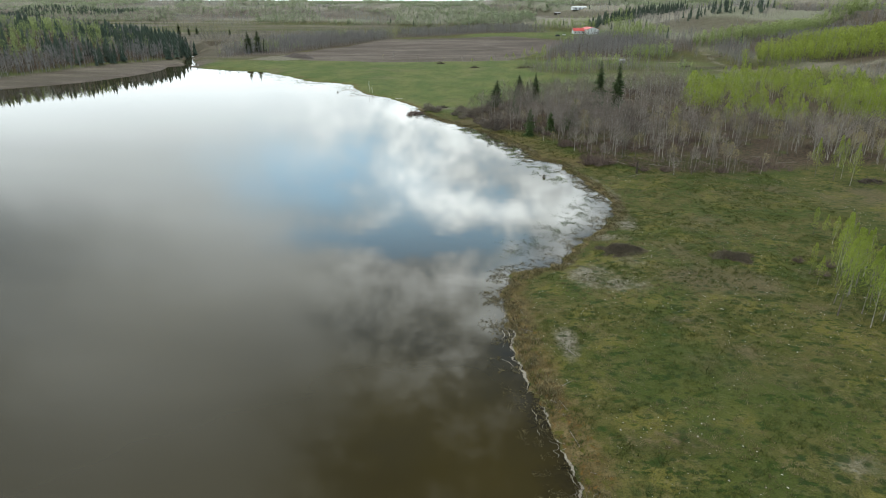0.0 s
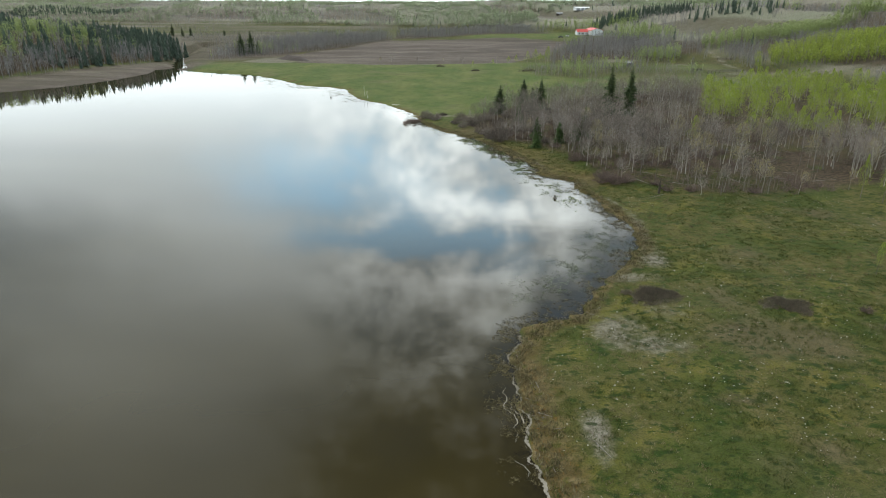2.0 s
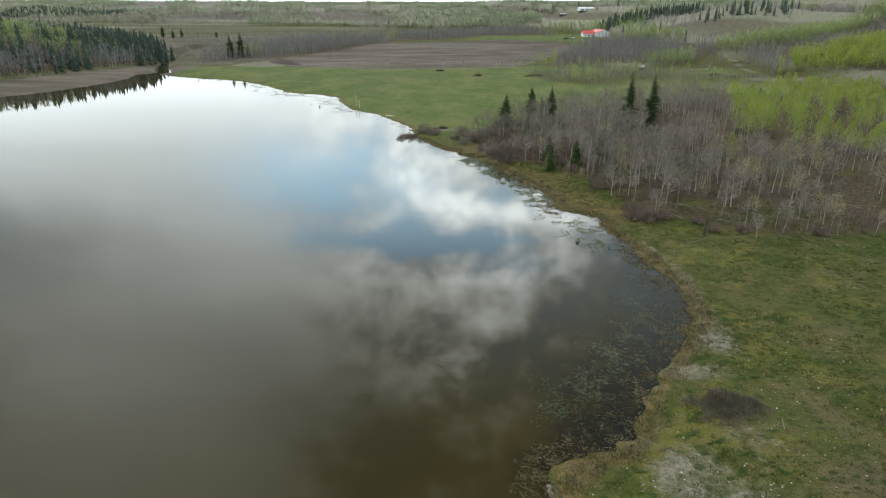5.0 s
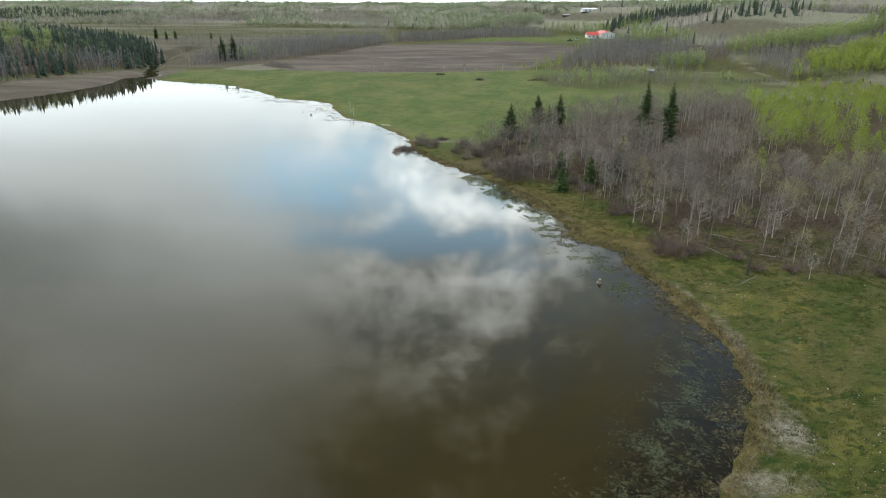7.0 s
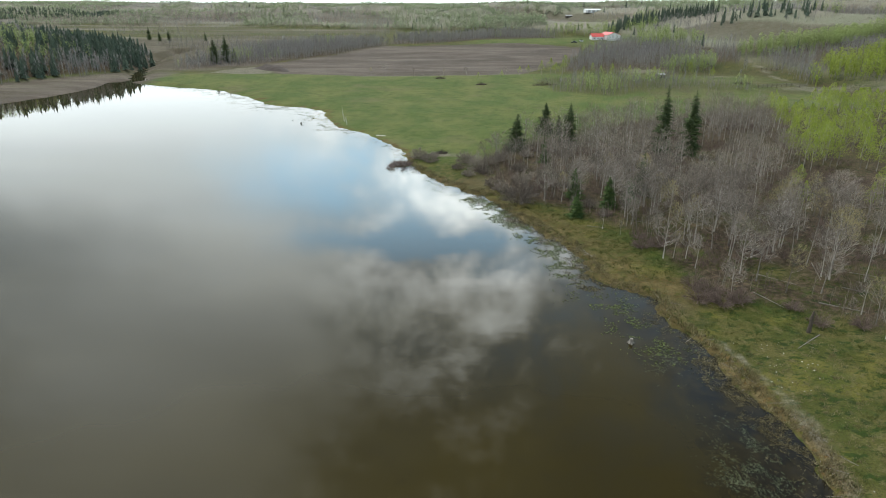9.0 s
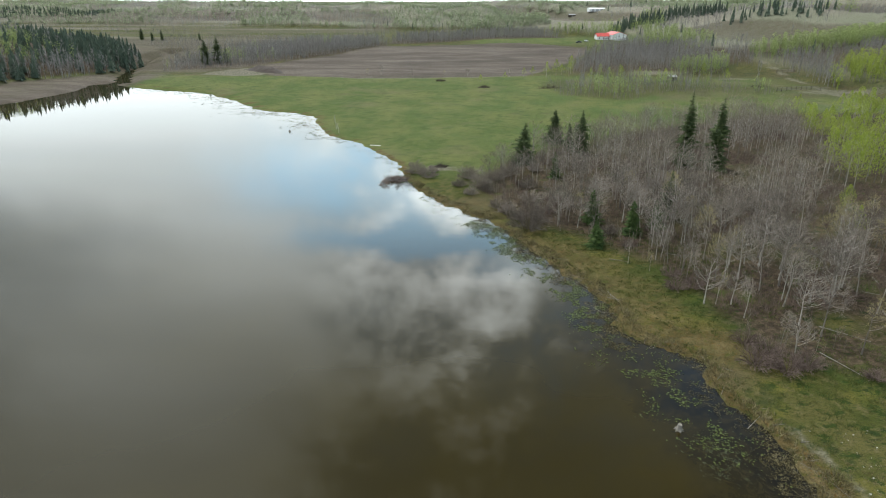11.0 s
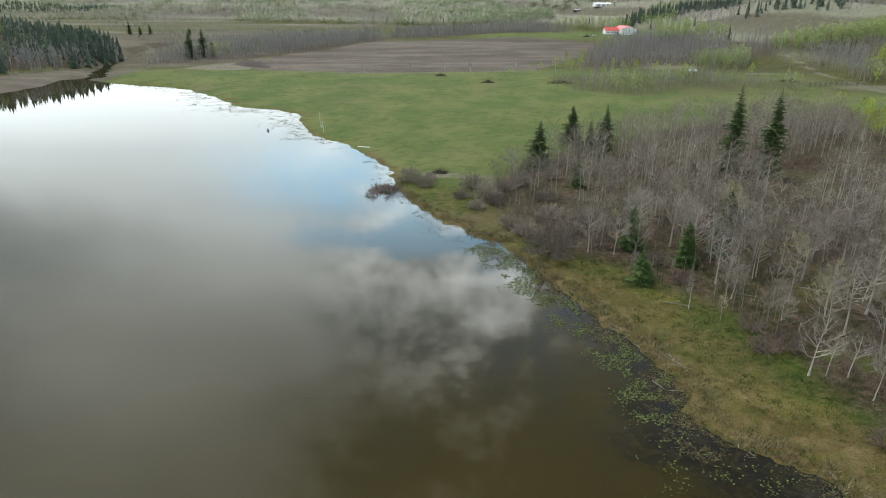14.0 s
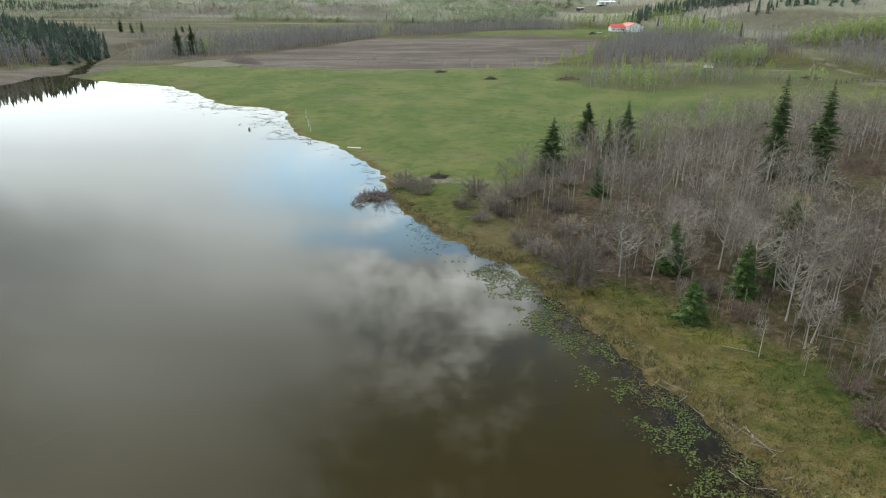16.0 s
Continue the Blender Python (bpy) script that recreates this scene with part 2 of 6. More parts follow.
    clump = n.math("MULTIPLY", n.step(n.cells(0.5, (1, 1, 0.2)), 0.34, 0.16), n.step(n.noise(0.09, 2, 0.5), 0.46, 0.60))
    clump = n.math("MAXIMUM", clump, n.math("MULTIPLY", n.step(n.cells(0.85, (0.8, 1.2, 0.2)), 0.30, 0.20), n.step(n.noise(0.16, 3, 0.6), 0.47, 0.56)))
    c = n.mix(n.math("MULTIPLY", clump, n.math("SUBTRACT", 0.85, n.math("MAXIMUM", lush, n.math("MAXIMUM", fld, tan)))), c, (0.020, 0.036, 0.009))
    c = n.mix(n.math("MULTIPLY", n.step(tiny, 0.50, 0.62), 0.55), c, (0.022, 0.026, 0.010))
    n.put(p.inputs["Base Color"], c)
    p.inputs["Roughness"].default_value = 0.95
    p.inputs["Specular IOR Level"].default_value = 0.1
    n.bump(p, n.math("ADD", n.math("MULTIPLY", fine, 1.0), n.math("MULTIPLY", tiny, 0.4)), 0.7, 0.35)


def build_water(n, p):
    shallow, weed, _ = n.attr("zone_w")[:3]
    murk = n.mix(n.step(n.noise(0.03, 3, 0.5), 0.35, 0.7), (0.0225, 0.0172, 0.0036), (0.0315, 0.0242, 0.0056))
    bed = n.mix(n.step(n.noise(0.8, 5, 0.7, (1, 1, 1), 0.8), 0.45, 0.62), (0.0085, 0.0066, 0.0026), (0.0200, 0.0155, 0.0058))
    bed = n.mix(n.step(n.math("ADD", n.noise(1.1, 5, 0.72, (1, 1, 1), 1.5), n.math("MULTIPLY", weed, 0.22)), 0.66, 0.80), bed, (0.060, 0.068, 0.034))
    soft = n.math("ADD", shallow, n.math("MULTIPLY", n.math("SUBTRACT", n.noise(0.25, 4, 0.65), 0.5), 1.1))
    n.put(p.inputs["Base Color"], n.mix(n.step(soft, 0.10, 0.95), murk, bed))
    p.inputs["IOR"].default_value = 1.33
    still = n.noise(0.02, 3, 0.6, (1, 2.0, 1))
    n.put(p.inputs["Roughness"], n.math("ADD", 0.012, n.math("MULTIPLY", n.step(still, 0.45, 0.75), 0.035)))
    rip = n.math("ADD", n.math("MULTIPLY", n.noise(0.35, 2, 0.5, (0.7, 1.3, 1), 0.4), 1.0), n.math("MULTIPLY", n.noise(2.2, 3, 0.6), 0.12))
    n.bump(p, rip, 0.014, 0.25)


GROUND = material("ground_cover", build_ground)
WATER = material("lake_water", build_water)
BARK = plain("pale_bark", (0.130, 0.113, 0.098), (0.41, 0.376, 0.335), 0.85, 2.5, bump=0.3, apart=0.7)
TWIG = plain("grey_twigs", (0.100, 0.082, 0.069), (0.285, 0.245, 0.208), 0.9, 1.5, bump=0, apart=0.6)
TWIG_MASS = plain("grove_twigs", (0.100, 0.083, 0.069), (0.295, 0.257, 0.205), 0.9, 0.25, bump=0, local=False)
BARK_MASS = plain("grove_bark", (0.135, 0.116, 0.100), (0.44, 0.402, 0.358), 0.85, 0.4, bump=0.2, local=False)
TWIG_DARK = plain("brown_twigs", (0.085, 0.061, 0.052), (0.21, 0.158, 0.136), 0.9, 1.5, bump=0)
TWIG_LOW = plain("low_shrub_twigs", (0.085, 0.068, 0.052), (0.22, 0.185, 0.14), 0.9, 0.8, bump=0)
TWIG_BUD = plain("budding_twigs", (0.20, 0.17, 0.10), (0.40, 0.35, 0.18), 0.9, 1.5, bump=0)
LEAF = plain("young_leaves", (0.205, 0.265, 0.042), (0.41, 0.475, 0.09), 0.6, 0.14, bump=0, local=False, translucent=0.45, piece=0.35)
# hillside leaves and twigs: air haze put into paler, bluer colours
LEAF_HAZE = plain("hillside_leaves", (0.225, 0.285, 0.105), (0.37, 0.425, 0.175), 0.7, 0.05, bump=0, local=False, translucent=0.4, piece=0.28)
TWIG_HAZE = plain("hillside_twigs", (0.19, 0.178, 0.169), (0.345, 0.33, 0.315), 0.9, 0.05, bump=0, local=False, piece=0.28)
NEEDLE = plain("spruce_needles", (0.028, 0.047, 0.016), (0.072, 0.100, 0.032), 0.7, 1.5, bump=0)
# distant twigs, greyed further by haze in the colour
TWIG_DIST_HAZE = plain("distant_twigs", (0.265, 0.262, 0.254), (0.39, 0.387, 0.378), 0.9, 0.03, bump=0, local=False, piece=0.28)
# far spruces: needle green lifted and blued to paint in haze
NEEDLE_HAZE = plain("far_spruce_needles", (0.055, 0.080, 0.058), (0.130, 0.160, 0.112), 0.8, 0.06, bump=0, local=False, piece=0.28)
# distant leaves, washed out by painted haze
LEAF_DIST_HAZE = plain("distant_leaves", (0.285, 0.345, 0.21), (0.42, 0.48, 0.30), 0.8, 0.02, bump=0, local=False, translucent=0.35, piece=0.28)
NEEDLE_LIGHT = plain("young_spruce_needles", (0.03, 0.062, 0.016), (0.075, 0.115, 0.030), 0.7, 1.5, bump=0)
DEADWOOD = plain("weathered_wood", (0.10, 0.09, 0.08), (0.26, 0.238, 0.21), 0.85, 4.0, bump=0.3)
DARKWOOD = plain("dark_wet_wood", (0.035, 0.028, 0.022), (0.10, 0.082, 0.066), 0.8, 4.0, bump=0.3)
PAD = plain("lily_leaf", (0.030, 0.046, 0.010), (0.095, 0.125, 0.026), 0.6, 2.0, bump=0, local=False)
FOAM = plain("dried_foam", (0.12, 0.108, 0.085), (0.24, 0.222, 0.185), 0.9, 3.0, bump=0.2, local=False)
TUFT = plain("grass_blades", (0.032, 0.052, 0.010), (0.115, 0.122, 0.032), 0.8, 0.3, bump=0, local=False)
TUFT_DRY = plain("dry_grass_blades", (0.085, 0.07, 0.034), (0.23, 0.20, 0.11), 0.85, 0.3, bump=0, local=False)
WEED = plain("pond_weed", (0.045, 0.06, 0.030), (0.15, 0.18, 0.105), 0.5, 0.6, bump=0, local=False)
BLEACHED = plain("bleached_wood", (0.38, 0.36, 0.32), (0.62, 0.60, 0.55), 0.8, 3.0, bump=0.2)
SEDGE = plain("dead_sedge", (0.030, 0.025, 0.009), (0.135, 0.112, 0.048), 0.8, 0.5, bump=0, local=False)
PALE = plain("pale_stone", (0.20, 0.19, 0.15), (0.42, 0.41, 0.35), 0.9, 3.0, bump=0.2)
SOIL = plain("dark_soil", (0.022, 0.018, 0.016), (0.06, 0.048, 0.042), 0.95, 1.5, bump=0.5)
WALL_WHITE = plain("white_siding", (0.62, 0.64, 0.66), (0.78, 0.79, 0.80), 0.5, 2.0, bump=0.05)
ROOF_RED = plain("red_metal_roof", (0.42, 0.055, 0.05), (0.58, 0.10, 0.085), 0.45, 1.0, bump=0.05)
DOOR_GREY = plain("grey_door", (0.25, 0.25, 0.26), (0.38, 0.38, 0.39), 0.5, 2.0, bump=0.05)
GLASS_DARK = plain("dark_window", (0.02, 0.025, 0.03), (0.05, 0.055, 0.06), 0.1, 2.0, bump=0)
PAINT_DARK = plain("dark_vehicle_paint", (0.03, 0.035, 0.045), (0.07, 0.075, 0.09), 0.3, 2.0, bump=0)
TYRE = plain("black_rubber", (0.015, 0.015, 0.015), (0.03, 0.03, 0.03), 0.8, 2.0, bump=0)


# ---- mesh tools ----
def mesh_data(name, v, f, mats, smooth=False, mat_index=None):
    """A mesh of triangles from two arrays."""
    me = bpy.data.meshes.new(name)
    v, f = np.asarray(v, np.float32).reshape(-1, 3), np.asarray(f, np.int32).reshape(-1, 3)
    me.vertices.add(len(v))
    me.vertices.foreach_set("co", v.ravel())
    me.loops.add(f.size)
    me.loops.foreach_set("vertex_index", f.ravel())
    me.polygons.add(len(f))
    me.polygons.foreach_set("loop_start", np.arange(0, f.size, 3, dtype=np.int32))
    me.update(calc_edges=True)
    for m in mats if isinstance(mats, (list, tuple)) else [mats]:
        me.materials.append(m)
    if mat_index is not None:
        me.polygons.foreach_set("material_index", np.asarray(mat_index, np.int32))
    me.polygons.foreach_set("use_smooth", np.full(len(f), smooth))
    return me


class Buf:
    """Gathers the triangles of one part."""

    def __init__(self):
        self.v, self.f, self.n = [], [], 0

    def add(self, v, f):
        v, f = np.asarray(v, float).reshape(-1, 3), np.asarray(f, int).reshape(-1, 3)
        self.v.append(v), self.f.append(f + self.n)
        self.n += len(v)
        return self

    def arrays(self):
        if not self.v:
            return np.zeros((0, 3)), np.zeros((0, 3), int)
        return np.concatenate(self.v), np.concatenate(self.f)

    def tube(self, pts, radii, sides=5, cap=True):
        pts, radii = np.asarray(pts, float), np.asarray(radii, float)
        d = np.gradient(pts, axis=0)
        d /= np.linalg.norm(d, axis=1)[:, None] + 1e-9
        ref = np.array([0.0, 0, 1]) if abs(d[0, 2]) < 0.8 else np.array([1.0, 0, 0])
        a = np.cross(d, ref)
        a /= np.linalg.norm(a, axis=1)[:, None] + 1e-9
        b = np.cross(d, a)
        ang = np.arange(sides) * 2 * np.pi / sides
        ring = pts[:, None] + radii[:, None, None] * (a[:, None] * np.cos(ang)[None, :, None] + b[:, None] * np.sin(ang)[None, :, None])
        k = len(pts)
        i, j = np.meshgrid(np.arange(k - 1), np.arange(sides), indexing="ij")
        p, q = i * sides + j, i * sides + (j + 1) % sides
        f = np.concatenate([np.stack([p, q, q + sides], -1).reshape(-1, 3), np.stack([p, q + sides, p + sides], -1).reshape(-1, 3)])
        if cap:
            e = (k - 1) * sides
            f = np.concatenate([f, [[0, c + 1, c] for c in range(1, sides - 1)], [[e, e + c, e + c + 1] for c in range(1, sides - 1)]])
        return self.add(ring.reshape(-1, 3), f)

    def spikes(self, base, tip, radius):
        """Many thin three-sided twigs at once."""
        base, tip, radius = np.asarray(base), np.asarray(tip), np.broadcast_to(radius, len(base))
        d = tip - base
        d /= np.linalg.norm(d, axis=1)[:, None] + 1e-9
        a = np.cross(d, np.where(np.abs(d[:, 2:]) < 0.8, [[0, 0, 1.0]], [[1.0, 0, 0]]))
        a /= np.linalg.norm(a, axis=1)[:, None] + 1e-9
        b = np.cross(d, a)
        r = radius[:, None]
        v = np.stack([base + a * r, base - a * r * 0.5 + b * r * 0.87, base - a * r * 0.5 - b * r * 0.87, tip], 1)
        k = np.arange(len(base))[:, None, None] * 4
        return self.add(v, (k + np.array([[0, 1, 3], [1, 2, 3], [2, 0, 3]])).reshape(-1, 3))

    def leaves(self, centre, size, rng, up=0.0):
        """Many small four-cornered leaves or leaf clumps, each with a fold, more or less turned to the sky."""
        n = len(centre)
        nrm = rng.normal(size=(n, 3))
        nrm = nrm / np.linalg.norm(nrm, axis=1)[:, None] * (1 - up) + np.array([0, 0, up])
        nrm /= np.linalg.norm(nrm, axis=1)[:, None] + 1e-9
        d = np.cross(nrm, rng.normal(size=(n, 3)))
        d /= np.linalg.norm(d, axis=1)[:, None] + 1e-9
        e = np.cross(nrm, d)
        s = np.broadcast_to(size, n)[:, None]
        v = np.stack([centre - d * s, centre + e * s * 0.55 + nrm * s * 0.18, centre + d * s, centre - e * s * 0.55 + nrm * s * 0.18], 1)
        k = np.arange(n)[:, None, None] * 4
        return self.add(v, (k + np.array([[0, 1, 2], [0, 2, 3]])).reshape(-1, 3))

    def blob(self, c, r, rng, rough=0.25):
        o = np.array([[1, 0, 0], [-1, 0, 0], [0, 1, 0], [0, -1, 0], [0, 0, 1], [0, 0, -1.0]])
        v = np.asarray(c) + o * np.asarray(r) * (1 + rng.normal(size=(6, 1)) * rough)
        return self.add(v, [[0, 2, 4], [2, 1, 4], [1, 3, 4], [3, 0, 4], [2, 0, 5], [1, 2, 5], [3, 1, 5], [0, 3, 5]])

    def box(self, lo, hi, m=None):
        v = np.array([[x, y, z] for z in (lo[2], hi[2]) for y in (lo[1], hi[1]) for x in (lo[0], hi[0])], float)
        q = [[0, 2, 3, 1], [4, 5, 7, 6], [0, 1, 5, 4], [2, 6, 7, 3], [0, 4, 6, 2], [1, 3, 7, 5]]
        return self.add(v, [t for a, b, c, d in q for t in ((a, b, c), (a, c, d))])


def part(name, buf, mat, parent=None, label="", smooth=False):
    """Links one mesh, under a thing or part if one is given."""
    v, f = buf.arrays() if isinstance(buf, Buf) else buf
    ob = new(name, mesh_data(name, v, f, mat, smooth))
    if parent is not None:
        ob.parent = parent
    return tagged(ob, label)


def scatter(variants, places, turns, sizes, tall=None):
    """Copies of small meshes joined into one pair of arrays."""
    vs, fs, n = [], [], 0
    pick = np.arange(len(places)) % len(variants)
    for k, (v, f) in enumerate(variants):
        sel = np.nonzero(pick == k)[0]
        if not len(sel):
            continue
        c, s, m = np.cos(turns[sel]), np.sin(turns[sel]), sizes[sel]
        h = m if tall is None else tall[sel]
        x = (v[None, :, 0] * c[:, None] - v[None, :, 1] * s[:, None]) * m[:, None] + places[sel, 0, None]
        y = (v[None, :, 0] * s[:, None] + v[None, :, 1] * c[:, None]) * m[:, None] + places[sel, 1, None]
        z = v[None, :, 2] * h[:, None] + places[sel, 2, None]
        vs.append(np.stack([x, y, z], -1).reshape(-1, 3))
        fs.append((f[None] + (n + np.arange(len(sel)) * len(v))[:, None, None]).reshape(-1, 3))
        n += len(sel) * len(v)
    return np.concatenate(vs), np.concatenate(fs)


def vnoise(x, y, seed=0):
    """Smooth value noise on a plane, 0 to 1."""
    xi, yi = np.floor(x).astype(np.int64), np.floor(y).astype(np.int64)
    u, w = x - xi, y - yi
    u, w = u * u * (3 - 2 * u), w * w * (3 - 2 * w)

    def h(a, b):
        k = (a * 374761393 + b * 668265263 + seed * 974634617) & 0xFFFFFFFF
        k = ((k ^ (k >> 13)) * 1274126177) & 0xFFFFFFFF
        return ((k ^ (k >> 16)) & 0xFFFF) / 65535.0

    return (h(xi, yi) * (1 - u) + h(xi + 1, yi) * u) * (1 - w) + (h(xi, yi + 1) * (1 - u) + h(xi + 1, yi + 1) * u) * w


def fnoise(x, y, size, seed=0, octaves=3):
    s, a, t = 0, 1.0, 0
    for k in range(octaves):
        s, t, a = s + a * vnoise(x / size * 2 ** k + 17.3 * k, y / size * 2 ** k + 5.1 * k, seed + k), t + a, a * 0.5
    return s / t


def sstep(v, lo, hi):
    t = np.clip((v - lo) / (hi - lo), 0, 1)
    return t * t * (3 - 2 * t)


def away(x, y, line, closed=True):
    """Distance from a polygon, positive outside; or from an open line, positive on its right-hand side."""
    p = np.asarray(line, float)
    q = np.roll(p, -1, axis=0) if closed else p[1:]
    p = p if closed else p[:-1]
    best, sign = np.full(x.shape, 1e18), np.zeros(x.shape)
    odd = np.zeros(x.shape, bool)
    for (ax, ay), (bx, by) in zip(p, q):
        dx, dy = bx - ax, by - ay
        t = np.clip(((x - ax) * dx + (y - ay) * dy) / (dx * dx + dy * dy), 0, 1)
        d = (x - ax - t * dx) ** 2 + (y - ay - t * dy) ** 2
        side = (x - ax) * dy - (y - ay) * dx
        near = d < best
        best, sign = np.where(near, d, best), np.where(near, np.sign(side), sign)
        if closed and ay != by:
            odd ^= ((ay > y) != (by > y)) & (x < ax + (y - ay) / (by - ay) * dx)
    d = np.sqrt(best)
    return np.where(odd, -d, d) if closed else d * np.where(sign == 0, 1, sign)


# ---- plan of the valley ----
SHORE_PASTURE = [(14, -60), (13, 20), (12, 46), (12, 53), (10, 62), (9, 74), (8.5, 84), (10, 92), (19, 98), (25, 108), (34, 121), (35, 134), (33, 141), (32, 150)]
SHORE_GROVE = [(30, 155), (30.5, 161.5), (28.5, 164), (23.5, 167.5), (22.5, 171), (23.8, 176), (21.5, 181.3), (20, 184.5), (17, 192.5), (14, 196.5), (11, 205), (8, 211.5), (0, 221)]
SHORE_MEADOW = [(-7, 232), (-11, 243), (-13, 255.5), (-22.5, 273), (-29, 282.5), (-36.5, 290), (-41, 297), (-47, 313), (-48, 323.5), (-57.5, 332), (-76, 342), (-90, 363.5), (-111, 388), (-141, 400)]
SHORE_WEST = [(-165, 415), (-172, 428), (-188, 415), (-180, 390), (-181, 359), (-190, 330), (-204, 311), (-216, 298), (-250, 265), (-290, 200), (-330, 60), (-330, -60)]
LAKE = SHORE_PASTURE + SHORE_GROVE + SHORE_MEADOW + SHORE_WEST
BROOK = [(-171, 424), (-178, 436), (-186, 455), (-197, 482), (-203, 510), (-214, 540), (-212, 575), (-225, 620)]
HILL_EAST = [(300, -200), (260, 60), (225, 200), (205, 300), (192, 372), (176, 440), (172, 520), (168, 590), (150, 670), (95, 790), (-20, 920),
             (-180, 1010), (-420, 1060), (-800, 1000), (-1500, 900)]
WOOD_WEST = [(-340, 120), (-300, 245), (-262, 300), (-240, 335), (-228, 375), (-216, 405), (-200, 434), (-195, 468), (-200, 504), (-223, 546), (-300, 600),
             (-420, 680), (-700, 760), (-1400, 800), (-1500, 120)]
FIELD = [(-119, 476), (-104, 446), (-49, 438), (0, 441), (40, 446), (74, 513), (98, 575), (106, 618), (60, 642), (-5, 644), (-60, 640), (-86, 562), (-106, 526), (-118, 500)]
GROVE = [(24, 200), (29, 193), (34, 186), (36, 174), (39, 163), (46, 157), (62, 151), (75, 151), (92, 156), (120, 158), (160, 150), (215, 150), (215, 240), (200, 300),
         (172, 332), (130, 336), (100, 322), (60, 296), (40, 284), (24, 266), (14, 254), (6, 230), (13, 211)]


GLADES = [(57, 192, 5.0), (50.5, 171, 4.2), (66, 170, 4.0), (61, 181, 3.2), (43, 178, 3.0), (75, 185, 3.5)]


SHADY_GAPS = [(60, 229, 4.5), (75, 255, 4.0), (55, 213, 3.2), (83, 240, 3.5), (45, 222, 2.6), (68, 212, 3.0), (29, 226, 2.5)]


def lake_edge(x, y):
    d = away(x, y, LAKE)
    near = sstep(-np.abs(d), -25, -2)
    d = d + near * ((fnoise(x, y, 6.0, 3, 2) - 0.5) * 1.8 + (fnoise(x, y, 1.9, 5, 3) - 0.5) * 2.4)
    far_reed = sstep(y, 300, 330) * sstep(x, -170, -150) * near
    return d + far_reed * (fnoise(x / 2.0, y, 3.0, 8, 3) - 0.5) * 5


def spurs(x, y):
    """Ridges and gullies that run down the valley sides, 0 to 1."""
    return 1 - np.abs(2 * fnoise(x + 0.35 * y, y * 0.55, 120.0, 25, 3) - 1) * 2.2


def height(x, y, edge=None):
    x, y = np.asarray(x, float), np.asarray(y, float)
    d = lake_edge(x, y) if edge is None else edge
    land = 0.05 + 0.62 * (1 - np.exp(-np.maximum(d, 0) / 7.0)) + 0.0042 * np.maximum(d, 0)
    z = np.where(d > 0, land, np.maximum(-2.2, 0.16 * d))
    on = sstep(d, 1, 8)
    z = z + on * ((fnoise(x, y, 9.0, 11, 3) - 0.5) * 0.55 + (fnoise(x, y, 40.0, 14, 2) - 0.5) * 1.1 * sstep(d, 6, 40))
    z = np.where(d > 0, np.minimum(z, 6.0 + (z - 6.0) * 0.2), z)
    e = np.maximum(0, away(x, y, HILL_EAST, False))
    roll = (fnoise(x, y, 260.0, 21, 4) - 0.5)
    east = (33 - 3.5 * sstep(y, 850, 1000)) * (1 - np.exp(-e / 175.0)) + roll * 18 * sstep(e, 60, 420) + (fnoise(x, y, 90.0, 29, 3) - 0.5) * 9 * sstep(e, 20, 120)
    east = east + 11 * (spurs(x, y) - 0.5) * sstep(e, 15, 130) * (1 - sstep(e, 330, 620))
    rise = 6 * np.exp(-((x - 480) / 330) ** 2 - ((y - 560) / 330) ** 2) * sstep(e, 40, 260)
    w = np.maximum(0, -away(x, y, WOOD_WEST))
    west = 21 * (1 - np.exp(-w / 85.0)) + (fnoise(x, y, 120.0, 33, 3) - 0.5) * 12 * sstep(w, 25, 120)
    b = away(x, y, BROOK, False)
    floor = 0.8 * sstep(y, 300, 440) + 3.2 * sstep(y, 440, 625) + 4.2 * sstep(y, 600, 680) * sstep(x, -50, 60)
    z = z + east + rise + west + floor
    cut = sstep(-np.abs(b), -8.5, -2.4) * (y > 418) * (y < 600)
    return z * (1 - cut) + cut * (-0.5)


def at(x, y):
    return float(height(np.array([x]), np.array([y]))[0])


def spaced(stops):
    """Rows of coordinates whose step changes from stretch to stretch."""
    out = [stops[0][0]]
    for (a, step), (b, _) in zip(stops, stops[1:]):
        n = max(1, round((b - a) / step))
        out += [a + (b - a) * (k + 1) / n for k in range(n)]
    return np.array(out)


def sheet(name, xs, ys, zf, mat, masks):
    x, y = np.meshgrid(xs, ys)
    x, y = x.ravel(), y.ravel()
    z, layers = zf(x, y), masks(x, y)
    nx, ny = len(xs), len(ys)
    i, j = np.meshgrid(np.arange(nx - 1), np.arange(ny - 1))
    p = (j * nx + i).ravel()
    f = np.concatenate([np.stack([p, p + 1, p + nx + 1], -1), np.stack([p, p + nx + 1, p + nx], -1)])
    me = mesh_data(name, np.stack([x, y, z], -1), f, mat, True)
    for key, cols in layers.items():
        a = me.attributes.new(key, "FLOAT_COLOR", "POINT")
        a.data.foreach_set("color", np.stack([*cols, np.ones_like(x)], -1).astype(np.float32).ravel())
    return new(name, me)


def spot(x, y, cx, cy, rx, ry):
    return np.exp(-((x - cx) / rx) ** 2 - ((y - cy) / ry) ** 2)


